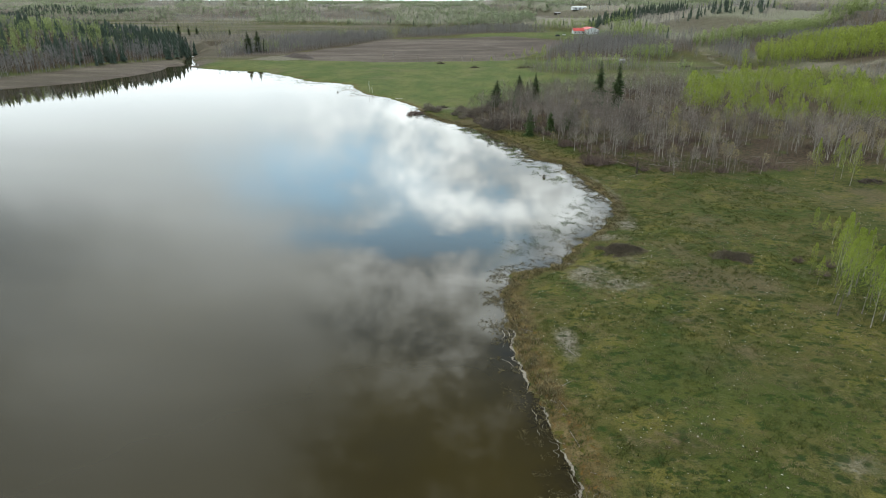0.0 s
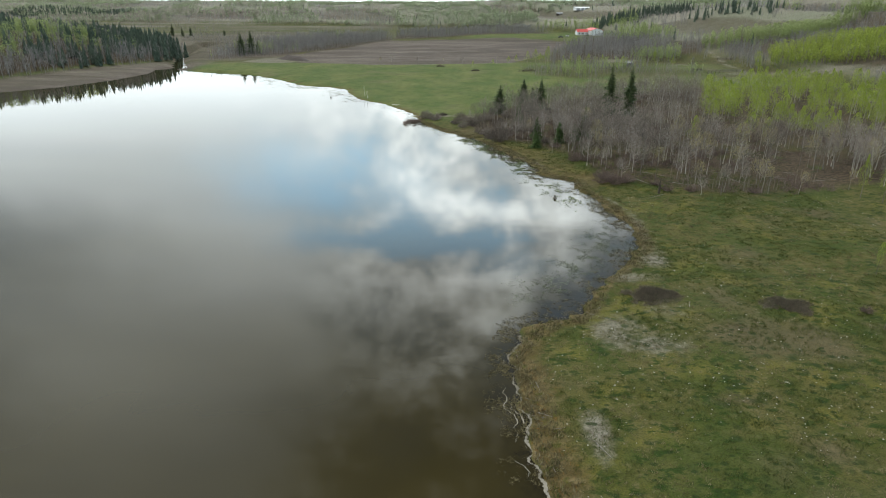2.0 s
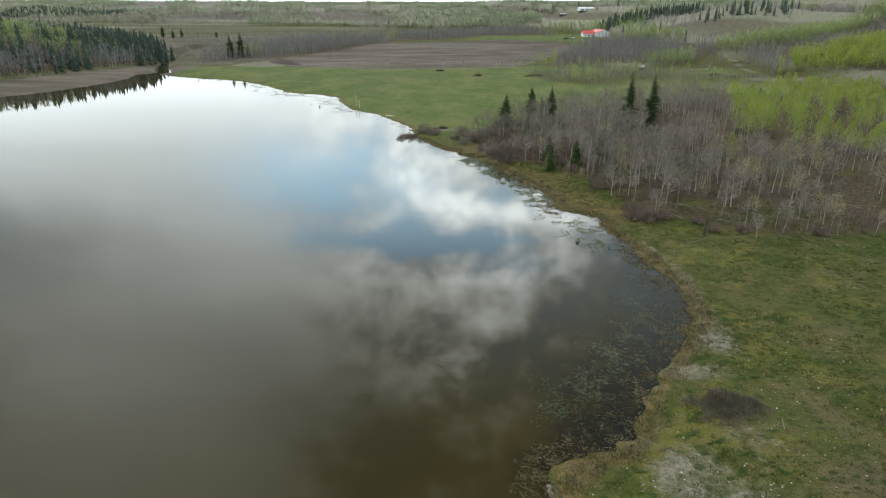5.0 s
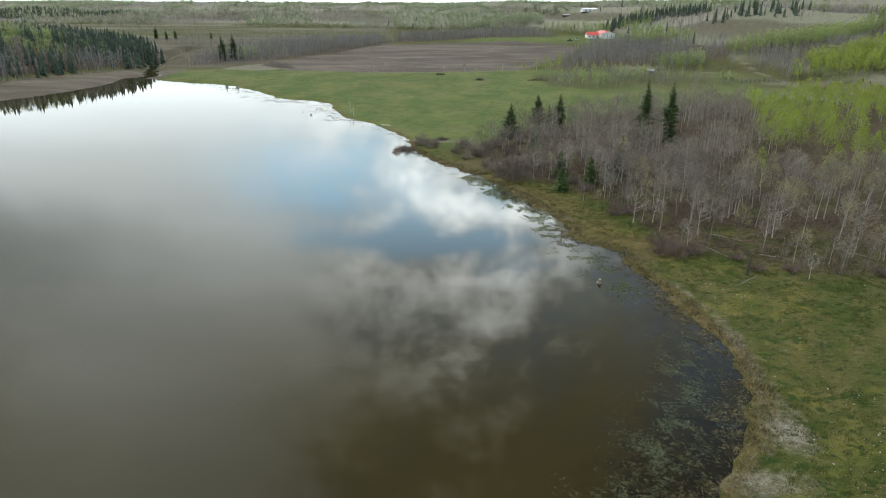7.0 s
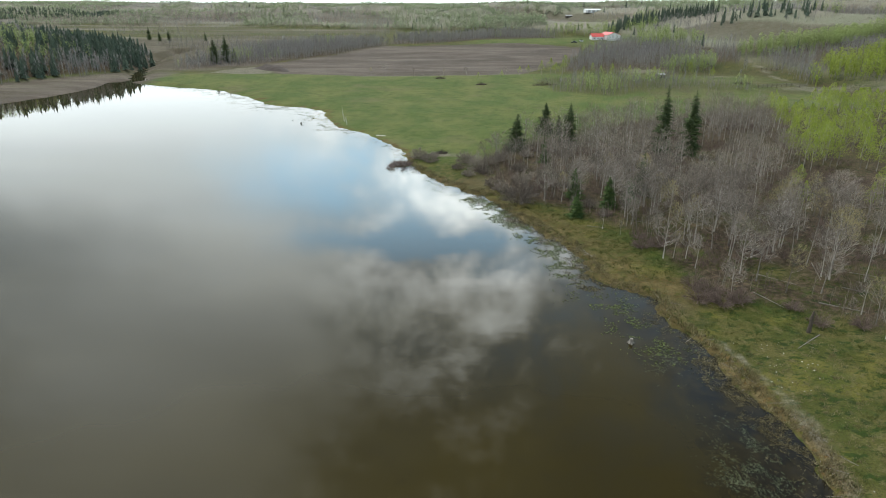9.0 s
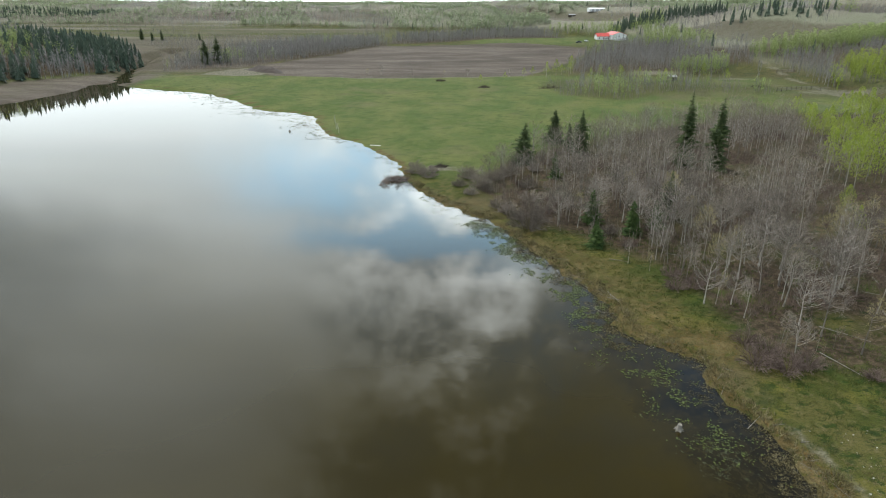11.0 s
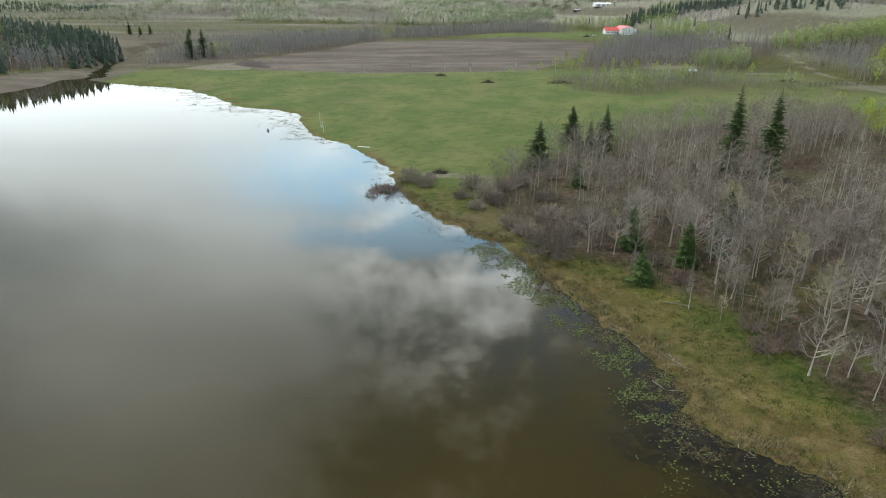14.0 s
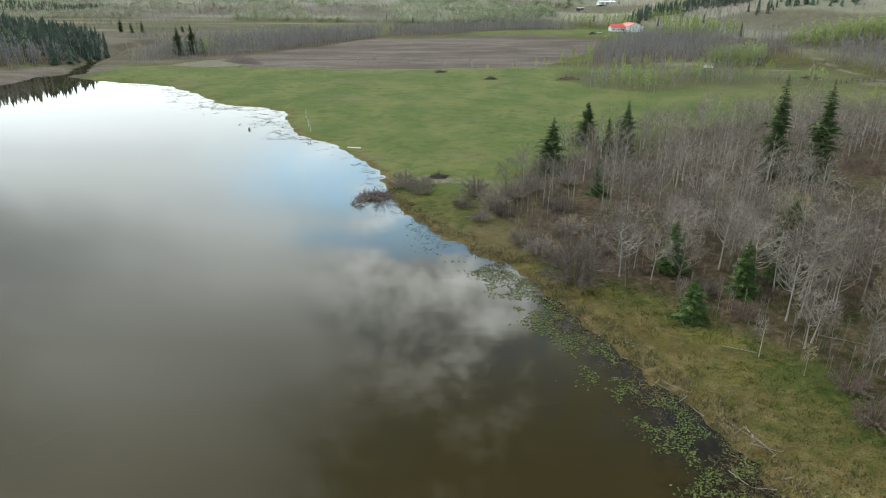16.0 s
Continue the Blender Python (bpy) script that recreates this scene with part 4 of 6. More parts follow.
# undergrowth below the aspens
ux, uy = dense_points(rng, GROVE, 1.7)
ok = (fnoise(ux, uy, 10.0, 71, 2) > 0.50) & (ux < 115)
brush = []
for k in range(5):
    r2 = np.random.default_rng(300 + k)
    n = 18
    o = r2.normal(size=(n, 3)) * [0.35, 0.35, 0]
    brush.append(Buf().spikes(o, o + np.column_stack([r2.normal(size=(n, 2)) * 0.55, 0.5 + 1.1 * r2.random(n)]), 0.022).arrays())
P = with_ground(ux[ok], uy[ok])
wood = part("undergrowth", scatter(brush, P, rng.random(len(P)) * 6.28, 0.7 + 0.7 * rng.random(len(P))), TWIG_DARK)
tagged(wood, "brown leafless brush below the aspens", "undergrowth", kind="stuff")

# saplings along the edge of the grove
ux, uy = dense_points(rng, GROVE, 1.5)
inner = -away(ux, uy, GROVE)
ok = (inner < 7) & (ux < 85) & (fnoise(ux, uy, 7.0, 73, 2) > 0.44)
P = with_ground(ux[ok], uy[ok])
S = 1.6 + 2.2 * rng.random(len(P))
tagged(part("aspen_saplings", scatter([far_bare(310 + k, 14) for k in range(5)], P, rng.random(len(P)) * 6.28, S * 0.8, S), TWIG_MASS), "thin leafless aspen saplings at the edge of the grove", "saplings", kind="stuff")

# aspens in young leaf
leaf_kinds = []
for k in range(6):
    h = (10, 9, 11, 8.5, 9.5, 10.5)[k]
    tr, cr = bare_tree(320 + k, h, 16, 0, 4, 0.18, 0.3, 1.0)
    leaf_kinds.append((tr, cr, leafy_crown(340 + k, h, 1300, 0.11, 0.30, 0.23)))
thinned = rng.random(len(gx)) < np.where(fnoise(gx, gy, 11.0, 68, 2) > 0.48, 0.80, 0.10)
lx, ly = gx[leafy & thinned], gy[leafy & thinned]
YOUNG = [(54, 82), (56, 79), (57.5, 77), (59, 82), (61, 79), (55, 75.5), (63, 84), (62, 75), (52.5, 78.5), (66, 80), (60, 87), (90, 145), (91.5, 141), (88, 149), (93, 147), (110, 157), (107, 153), (58, 85), (64.5, 78), (67, 85), (58, 73), (69, 77), (57.2, 84.2), (57.4, 87.5), (59.5, 90), (61.4, 89), (60.8, 93), (63, 95.5), (62.5, 81.5), (65, 88), (64, 91.5), (67.5, 82.5), (66, 109.2), (67.5, 108.4), (67, 105), (69.6, 105.3), (71, 107.5), (55.2, 88.2), (56.5, 92.6)]
order = np.argsort(ly + rng.random(len(ly)) * 8)[:90]
spots = YOUNG + [(lx[i], ly[i]) for i in order]
protos = [plant("leafing_aspen", tr, cr, BARK, TWIG, "slender aspen in bright yellow-green young leaf", "tree", "leafing aspens", extra=lf) for tr, cr, lf in leaf_kinds]
for n, (x, y) in enumerate(spots):
    s = (0.72 + 0.3 * rng.random()) * (1.08 if n < len(YOUNG) else 0.95)
    s *= 0.5 if len(YOUNG) - 8 < n < len(YOUNG) else 1.0
    w = s * (0.54 if n < len(YOUNG) else 1.0)
    m = pose(x, y, at(x, y) - 0.1, rng.normal() * 2, rng.normal() * 2, rng.random() * 360)
    if n < 6:
        protos[n].matrix_world = m @ Matrix.Diagonal((w, w, s, 1))
    else:
        copy_thing(protos[n % 6], m).scale = (w, w, s)
more = np.setdiff1d(np.arange(len(lx)), order)
mid_leaf = []
for k in range(5):
    tr, cr = bare_tree(380 + k, 10, 8, 0, 3, 0.16, 0.3, 1.0)
    a, b = Buf().add(*tr.arrays()).add(*cr.arrays()).arrays(), leafy_crown(390 + k, 10, 500, 0.165, 0.28, 0.25).arrays()
    mid_leaf.append((a, b))


def leafy_wood(x, y, size, label):
    P = with_ground(x, y)
    T, S = rng.random(len(P)) * 6.28, size * (0.75 + 0.5 * rng.random(len(P)))
    tagged(part("aspen_trunks", scatter([a for a, _ in mid_leaf], P, T, S), BARK_MASS), "pale trunks below " + label, "trees", kind="stuff")
    tagged(part("aspen_leaves", scatter([b for _, b in mid_leaf], P, T, S), LEAF), label, "trees", kind="stuff")


leafy_wood(lx[more], ly[more], 0.86, "bright yellow-green crowns of young aspens")


# ---- far woods ----
def far_wood(name, kinds, x, y, lo, hi, mat, label, squash=1.0):
    if not len(x):
        return
    P = with_ground(x, y, 0.3)
    S = lo + (hi - lo) * rng.random(len(P))
    tagged(part(name, scatter(kinds, P, rng.random(len(P)) * 6.28, S * squash, S), mat), label, "woods", kind="stuff")


FL, FB, FS = [far_leafy(400 + k, 46, 0.040) for k in range(6)], [far_bare(420 + k, 14) for k in range(6)], [far_spruce(440 + k) for k in range(6)]
FLN = [far_leafy(490 + k, 66, 0.036) for k in range(6)]
FL2, FB2 = [far_leafy(460 + k, 7, 0.115, 0.86) for k in range(5)], [far_bare(470 + k, 6) for k in range(5)]

# belts of bare trees in the valley
for b in BELTS:
    front = b is BELTS[0]
    far_wood("valley_scrub", FB2, *dense_points(rng, b, 3.2), 1.5, 3.8, TWIG_HAZE, "low leafless scrub below the valley aspens", 1.8)
    x, y = dense_points(rng, b, 3.1 if front else 2.7)
    open_yard = np.hypot((x - 114) / 15, (y - 462) / 7.5) > 1
    x, y = x[open_yard], y[open_yard]
    n = fnoise(x, y, 22.0, 81, 2)
    fade = rng.random(len(x)) < 0.25 + 0.75 * sstep(-away(x, y, b), 1, 12)
    x, y, n = x[fade], y[fade], n[fade]
    g = n > (0.52 if front else 0.70)
    use = ~g & ((n > 0.40) if front else (n > 0.27))
    far_wood("bare_wood", FB, x[use], y[use], 4.5, 10.0, TWIG_HAZE, "belt of leafless grey aspens in the valley")
    far_wood("leafing_wood", FLN, x[g][::2], y[g][::2], 4, 8.5, LEAF_HAZE, "aspens in young leaf in the valley", 1.1)

# leafless scrub on the valley flats
x, y = dense_points(rng, [(-205, 560), (-176, 505), (-150, 470), (-118, 560), (-112, 640), (-60, 668), (-60, 780), (-300, 780), (-260, 640)], 3.6)
ok = fnoise(x / 2, y, 30.0, 85, 3) > 0.40
far_wood("valley_scrub", FB2, x[ok], y[ok], 2.0, 4.2, TWIG_HAZE, "low leafless grey scrub on the valley flats", 1.6)
x, y = dense_points(rng, [(-700, 830), (-300, 800), (-40, 820), (0, 900), (-180, 1000), (-700, 1000)], 8.0)
ok = fnoise(x / 3, y, 40.0, 87, 3) > 0.52
far_wood("valley_scrub", FB2, x[ok], y[ok], 3.0, 6.0, TWIG_HAZE, "low leafless grey scrub on the valley flats", 1.8)

# eastern and northern hillsides
BAND_LOW = [(193, 408), (203, 396), (213, 386), (234, 378), (330, 340), (350, 400), (340, 480), (300, 488), (237, 452), (209, 450)]
BAND_HIGH = [(191, 513), (198, 507), (218, 497), (238, 488), (285, 530), (320, 553), (420, 585), (420, 612), (324, 578), (270, 550), (251, 524), (215, 528), (194, 526)]
GULLY = [(209, 455), (237, 457), (300, 492), (340, 485), (420, 560), (420, 583), (320, 550), (285, 526), (240, 486), (215, 492)]
OPEN_BACK = [(196, 528), (215, 529), (251, 525), (275, 553), (325, 580), (330, 622), (262, 622), (227, 593), (203, 560)]
GREY_STRIP = [(193, 490), (200, 484), (206, 479), (204, 450), (192, 416), (180, 402), (185, 440), (191, 478)]
SAND_YARD = [(150, 395), (181, 410), (193, 409), (216, 387), (234, 378), (330, 338), (340, 300), (240, 340), (165, 350)]
SLOPE = [(199, 587), (204, 645), (230, 665), (262, 677), (278, 661), (283, 626), (262, 622), (227, 593)]
SPRUCES_NORTH = [(150, 706), (158, 707), (176, 731), (193, 730), (219, 742), (237, 722), (253, 716), (262, 726), (240, 742), (220, 762), (190, 752), (170, 748), (148, 716)]
SPRUCES_SOUTH = [(232, 669), (249, 676), (263, 679), (273, 670), (290, 643), (300, 634), (312, 642), (296, 660), (280, 684), (264, 694), (244, 690)]
GREEN_MASS = [(188, 660), (203, 600), (196, 590), (185, 612), (160, 616), (158, 640), (166, 668)]
GREEN_FRONT = [(120, 458), (128, 455), (156, 464), (172, 500), (160, 506), (140, 480)]
OPEN_LEFT = [(108, 812), (165, 738), (185, 760), (195, 937), (139, 1031), (110, 940)]
GREEN_LEFT = [(56, 868), (107, 828), (108, 900), (60, 930), (20, 920), (10, 880)]
YARDS = [[(105, 625), (160, 640), (165, 695), (110, 690)], [(150, 960), (235, 960), (235, 1020), (150, 1020)]]
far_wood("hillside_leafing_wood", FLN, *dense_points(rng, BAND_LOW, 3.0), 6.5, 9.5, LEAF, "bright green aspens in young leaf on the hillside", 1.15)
far_wood("hillside_bare_wood", FB, *dense_points(rng, BAND_LOW, 6.5), 6.5, 9.5, TWIG_HAZE, "pale trunks among the leafing aspens", 0.9)
far_wood("hillside_leafing_wood", FLN, *dense_points(rng, BAND_HIGH, 3.3), 8, 12, LEAF_HAZE, "olive green aspens in young leaf on the upper slope", 1.2)
far_wood("hillside_bare_wood", FB, *dense_points(rng, GREY_STRIP, 2.9), 8, 11, TWIG_HAZE, "tall leafless aspens beside the farm track")
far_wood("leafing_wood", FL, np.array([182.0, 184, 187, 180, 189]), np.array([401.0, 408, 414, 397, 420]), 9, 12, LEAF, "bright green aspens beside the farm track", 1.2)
far_wood("hillside_spruce_wood", FS, *dense_points(rng, SPRUCES_NORTH, 3.5), 7, 13, NEEDLE_HAZE, "dark spruces along the ridge", 0.85)
far_wood("hillside_spruce_wood", FS, *dense_points(rng, SPRUCES_SOUTH, 6.0), 6, 15, NEEDLE_HAZE, "dark spruces above an open slope", 0.85)
far_wood("hillside_leafing_wood", FLN, *dense_points(rng, GREEN_MASS, 3.8), 7, 10.5, LEAF_HAZE, "green aspens at the foot of an open slope", 1.25)
far_wood("leafing_wood", FLN, *dense_points(rng, GREEN_FRONT, 3.6), 7, 10.5, LEAF_HAZE, "pale-trunked aspens in young leaf in the valley", 1.05)
far_wood("bare_wood", FB, *dense_points(rng, GREEN_FRONT, 4.5), 8, 10.5, TWIG_HAZE, "pale trunks among leafing aspens in the valley", 0.9)
far_wood("leafing_wood", FL2, *dense_points(rng, GREEN_LEFT, 4.2), 6, 9, LEAF_DIST_HAZE, "green aspens on the valley side", 1.7)
far_wood("hillside_scrub", FB2, *dense_points(rng, OPEN_LEFT, 7.0), 1.2, 3.0, TWIG_HAZE, "low leafless scrub on an open brown slope", 2.0)
far_wood("hillside_scrub", FB2, *dense_points(rng, SLOPE, 9.0), 0.8, 2.0, TWIG_HAZE, "low leafless scrub on an open tan slope", 2.0)
far_wood("hillside_bare_wood", FB, *dense_points(rng, GULLY, 3.6), 5.5, 8.5, TWIG_HAZE, "leafless grey aspens in a gully between green ridges", 1.3)
far_wood("hillside_scrub", FB, *dense_points(rng, OPEN_BACK, 6.5), 1.5, 4.0, TWIG_HAZE, "low leafless scrub behind the green ridge", 1.4)
hx, hy = rng.uniform(-1000, 900, 125000), rng.uniform(60, 1750, 125000)
e = away(hx, hy, HILL_EAST, False)
far = np.hypot(hx, hy)
view = (e > 2) & (np.abs(hx) < 60 + 0.80 * hy) & (hy > 180) & (rng.random(len(hx)) < np.clip(900 / far, 0.25, 1.0) ** 1.4)
for z in (BAND_LOW, BAND_HIGH, GREY_STRIP, SAND_YARD, SLOPE, GULLY, OPEN_BACK, SPRUCES_NORTH, SPRUCES_SOUTH, GREEN_MASS, OPEN_LEFT, GREEN_LEFT, BELTS[1], *YARDS):
    view[view] &= away(hx[view], hy[view], z) > 0
view[view] &= away(hx[view], hy[view], WOOD_WEST) > 10
view[view] &= np.abs(away(hx[view], hy[view], ROAD, False)) > 5
view &= np.hypot((hx - 186) / 30, (hy - 386) / 11) > 1
hx, hy, e, far = hx[view], hy[view], e[view], far[view]
north = hy - 0.4 * np.abs(hx) > 800
band = np.where(north, fnoise(hx / 3, hy, 50.0, 91, 3), fnoise(hx, hy, 75.0, 91, 3))
kind = np.where(north, 0.75 * fnoise(hx * 0.7 + hy * 0.5, hy * 0.8, 85.0, 95, 4) + 0.25 * np.clip(spurs(hx, hy), 0, 1), 0.6 * fnoise((hx - hy) / 2.6, hy + hx, 90.0, 95, 3) + 0.4 * np.clip(spurs(hx, hy), 0, 1))
gap = np.where(north, band < 0.29, (band < 0.36) & (far > 620))
lone_spruce = ~gap & (rng.random(len(hx)) < np.where(north, 0.003, 0.012))
green = (kind > np.where(north, 0.415, 0.54)) & ~lone_spruce & ~((hx > 165) & (hy < 500) & (hy < 2 * hx))
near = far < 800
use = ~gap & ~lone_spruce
far_wood("hillside_leafing_wood", FL, hx[use & green & near], hy[use & green & near], 6.5, 10.5, LEAF_HAZE, "green aspens in young leaf on the hillside", 1.2)
far_wood("hillside_leafing_wood", FL2, hx[use & green & ~near], hy[use & green & ~near], 4.0, 8.0, LEAF_DIST_HAZE, "distant hillside aspens in young leaf", 2.0)
far_wood("hillside_bare_wood", FB, hx[use & ~green & near], hy[use & ~green & near], 5.5, 9, TWIG_HAZE, "leafless grey woods on the hillside", 1.2)
far_wood("hillside_bare_wood", FB2, hx[use & ~green & ~near], hy[use & ~green & ~near], 3.0, 6.5, TWIG_DIST_HAZE, "distant leafless grey woods", 2.2)
far_wood("hillside_spruce_wood", FS, hx[lone_spruce], hy[lone_spruce], 6, 11, NEEDLE_HAZE, "single dark spruces in the hillside woods", 0.85)

far_wood("hillside_spruce_wood", FS, *dense_points(rng, [(-820, 1060), (-560, 1105), (-545, 1170), (-800, 1150)], 6.5), 5, 8, NEEDLE_HAZE, "dark spruce wood on the far hilltop", 1.2)

# wooded western shore
wx, wy = dense_points(rng, [(-1000, 160), (-300, 245), (-262, 300), (-240, 335), (-228, 375), (-216, 405), (-200, 434), (-195, 468), (-200, 504), (-223, 546), (-300, 600), (-420, 680), (-900, 740)], 4.6)
w = -away(wx, wy, WOOD_WEST)
ok = (np.abs(wx) < 60 + 0.82 * wy) & ((w < 90) | (rng.random(len(wx)) < 0.55))
wx, wy, w = wx[ok], wy[ok], w[ok]
n = fnoise(wx, wy, 38.0, 103, 3)
conifer = (n > 0.66) | ((wy > 448) & (w < 55) & (rng.random(len(n)) < 0.65)) | ((w > 14) & (rng.random(len(n)) < 0.10))
leaf = ~conifer & (w > 12 + 24 * rng.random(len(n))) & (n < 0.56)
fx, fy = dense_points(rng, [(-300, 246), (-262, 301), (-240, 336), (-228, 376), (-217, 405), (-201, 434), (-196, 466), (-212, 470), (-228, 436), (-250, 385), (-270, 340), (-330, 270)], 3.7)
far_wood("bare_wood", FB, fx, fy, 5, 11, TWIG_HAZE, "leafless grey aspens along the far shore", 1.4)
far_wood("spruce_wood", FS, wx[conifer], wy[conifer], 6, 14.0, NEEDLE_HAZE, "dense dark spruces along the far shore", 1.15)
far_wood("leafing_wood", FL, wx[leaf], wy[leaf], 7, 11, LEAF_HAZE, "green aspens behind the shore spruces", 1.2)
far_wood("bare_wood", FB, wx[~conifer & ~leaf], wy[~conifer & ~leaf], 8, 12, TWIG_HAZE, "leafless grey aspens on the far shore", 1.5)

# lone far spruces in the valley
lone = plant("spruce", *spruce(150, 16, 0.21, 34, 10), DARKWOOD, NEEDLE, "tall dark spruce standing in the bare valley wood", "tree", "valley spruces", "foliage")
lone.matrix_world = pose(-156.8, 499.8, at(-156.8, 499.8))
for x, y, s in ((-150.9, 505.3, 1.07), (-154.5, 497, 0.7), (-147, 509, 0.6), (-298, 709, 0.75), (-282, 696, 0.55), (-275.6, 702, 0.6), (-240, 702, 0.45)):
    copy_thing(lone, pose(x, y, at(x, y), 0, 0, s * 400)).scale = (s, s, s)


# ---- shrubs, dead wood and water plants ----
def shrub(seed, r, h, stems, twigs, radius=0.02):
    """A leafless many-stemmed willow bush."""
    g = np.random.default_rng(seed)
    st, tw = Buf(), Buf()
    for k in range(stems):
        th, el = g.random() * 6.28, math.asin(0.06 + 0.92 * g.random())
        reach = 0.72 + 0.30 * g.random()
        tip = np.array([math.cos(th) * math.cos(el) * r, math.sin(th) * math.cos(el) * r, max(0.25, math.sin(el)) * h]) * reach
        o = np.array([math.cos(th), math.sin(th), 0]) * 0.35 * r * g.random()
        mid = o * 0.45 + tip * 0.55 + [0, 0, 0.10 * h]
        st.tube([o, mid, tip], [radius * 1.1, radius * 0.8, radius * 0.3], 3, False)
        f = 0.30 + 0.70 * g.random((twigs, 1))
        base = np.where(f < 0.5, o + (mid - o) * f * 2, mid + (tip - mid) * (f * 2 - 1))
        way = g.normal(size=(twigs, 3)) + tip / np.linalg.norm(tip) * 0.6 + [0, 0, 0.1]
        way /= np.linalg.norm(way, axis=1)[:, None]
        tw.spikes(base, base + way * (0.12 + 0.22 * g.random((twigs, 1))) * h * 0.6, radius * 0.55)
    return st, tw


def bush(seed, r, h, mat, label, stems=70, twigs=9):
    e = new("willow_shrub")
    st, tw = shrub(seed, r, h, stems, twigs)
    part("stem", st, mat, e)
    part("twig", tw, mat, e)
    return tagged(e, label, "shrub", "willow shrubs")


def set_down(ob, x, y, s=1.0, turn=None, sink=0.05):
    ob.matrix_world = pose(x, y, at(x, y) - sink, 0, 0, rng.random() * 360 if turn is None else turn) @ Matrix.Diagonal((s, s, s, 1))
    return ob


GREY_BUSH = [bush(500 + k, 2.4, 2.5, TWIG, "rounded leafless grey willow shrub near the lake shore", 80, 40) for k in range(3)]
RED_BUSH = [bush(510 + k, 2.0, 1.9, TWIG_DARK, "low brown leafless willow thicket beside the aspens", 80, 20) for k in range(2)]
placed = set()


def grow(pool, k, x, y, s):
    src = pool[k % len(pool)]
    if src.name in placed:
        m = pose(x, y, at(x, y) - 0.05, 0, 0, rng.random() * 360)
        copy_thing(src, m).scale = (s, s, s)
    else:
        placed.add(src.name)
        set_down(src, x, y, s)


for k, (x, y, s) in enumerate([(15.2, 206.5, 1.6), (12, 214, 0.9), (10.5, 217.5, 0.85), (13.5, 211.5, 0.75), (7, 234, 1.1), (4.5, 240, 1.1), (10.5, 239, 1.0), (8.5, 230, 0.8), (2.5, 234, 0.7), (14, 243, 0.95),
                               (-8, 245.5, 1.05), (-5, 241.5, 0.9), (-4, 246, 0.6), (29, 203, 0.7), (18, 233, 0.9), (21, 247, 0.9), (5, 227, 0.7), (17, 222, 0.9)]):
    s *= 1.3
    grow(GREY_BUSH, k, x, y, s)
for k, (x, y, s) in enumerate([(36.2, 161.5, 1.2), (39, 160, 1.2), (41.5, 160.5, 1.1), (37, 166, 1.0), (38.5, 163.5, 1.1), (24, 218, 1.2), (27, 219, 1.2), (22, 221, 1.1), (29.5, 221, 1.0), (34, 185, 0.9),
                               (33.5, 180.5, 1.0), (31, 197.5, 0.9), (49, 154, 0.8), (54, 153.5, 0.8), (67, 152, 0.9), (36, 181, 0.9), (47.5, 158, 0.7), (58, 92, 0.6), (61, 95, 0.6), (57, 97, 0.5), (20, 215, 0.8)]):
    s *= 1.2
    grow(RED_BUSH, k, x, y, s)


def low_bush(seed, r, h, label):
    g = np.random.default_rng(seed)
    n = 6500
    a, d = g.random(n) * 6.28, r * np.sqrt(g.random(n))
    x, y = np.cos(a) * d, np.sin(a) * d * 0.75
    lump = fnoise(x + 50, y + 50, 1.6, seed, 3)
    ok = (lump > 0.26 + 0.34 * (d / r) ** 3)
    x, y, d, lump = x[ok], y[ok], d[ok], lump[ok]
    n = len(x)
    o = np.column_stack([x, y, np.zeros(n)])
    b = Buf().spikes(o, o + np.column_stack([g.normal(size=(n, 2)) * 0.22, h * (0.35 + 0.6 * g.random(n)) * (0.4 + 1.2 * lump) * (1.15 - (d / r) ** 2)]), 0.018)
    e = new("low_shrub")
    part("twig", b, TWIG_LOW, e)
    return tagged(e, label, "shrub", "low shrubs")


for k, (x, y, r) in enumerate(((29.8, 101.5, 4.6), (47.3, 98.2, 4.2))):
    set_down(low_bush(530 + k, r, 0.95, "low leafless grey-brown shrub patch in the pasture"), x, y, 1, 0)


def log(length, r, seed, mat=None, stubs=3, bend=0.05):
    g = np.random.default_rng(seed)
    s = np.linspace(-0.5, 0.5, 6)
    axis = np.column_stack([s * length, np.cumsum(g.normal(size=6)) * bend * r * 4, r * 0.7 + np.abs(g.normal(size=6)) * bend * r])
    e = new("fallen_log")
    part("trunk", Buf().tube(axis, r * (1.0 - 0.55 * (s + 0.5)) * (1 + g.normal(size=6) * 0.06), 7), mat or DEADWOOD, e)
    for k in range(stubs):
        o = axis[1 + int(g.random() * 4)]
        th = g.random() * 3.1
        b = Buf().tube([o, o + np.array([0.25, math.cos(th), abs(math.sin(th))]) * length * 0.04, o + np.array([0.6, math.cos(th), abs(math.sin(th))]) * length * (0.05 + 0.14 * g.random())], [r * 0.35, r * 0.22, r * 0.08], 4, False)
        part("branch_stub", b, mat or DEADWOOD, e)
    return e


def lay(a, b, r, seed, label, mat=None, stubs=3):
    a, b = np.array(a, float), np.array(b, float)
    c, d = (a + b) / 2, b - a
    ob = log(float(np.hypot(*d)), r, seed, mat, stubs)
    za, zb = max(at(*a), 0.0), max(at(*b), 0.0)
    tilt = math.degrees(math.atan2(zb - za, float(np.hypot(*d))))
    ob.matrix_world = Matrix.Translation((c[0], c[1], (za + zb) / 2 - r * 0.1)) @ pose(0, 0, 0, 0, 0, math.degrees(math.atan2(d[1], d[0]))) @ pose(0, 0, 0, 0, -tilt, 0)
    return tagged(ob, label, "log", "fallen logs")


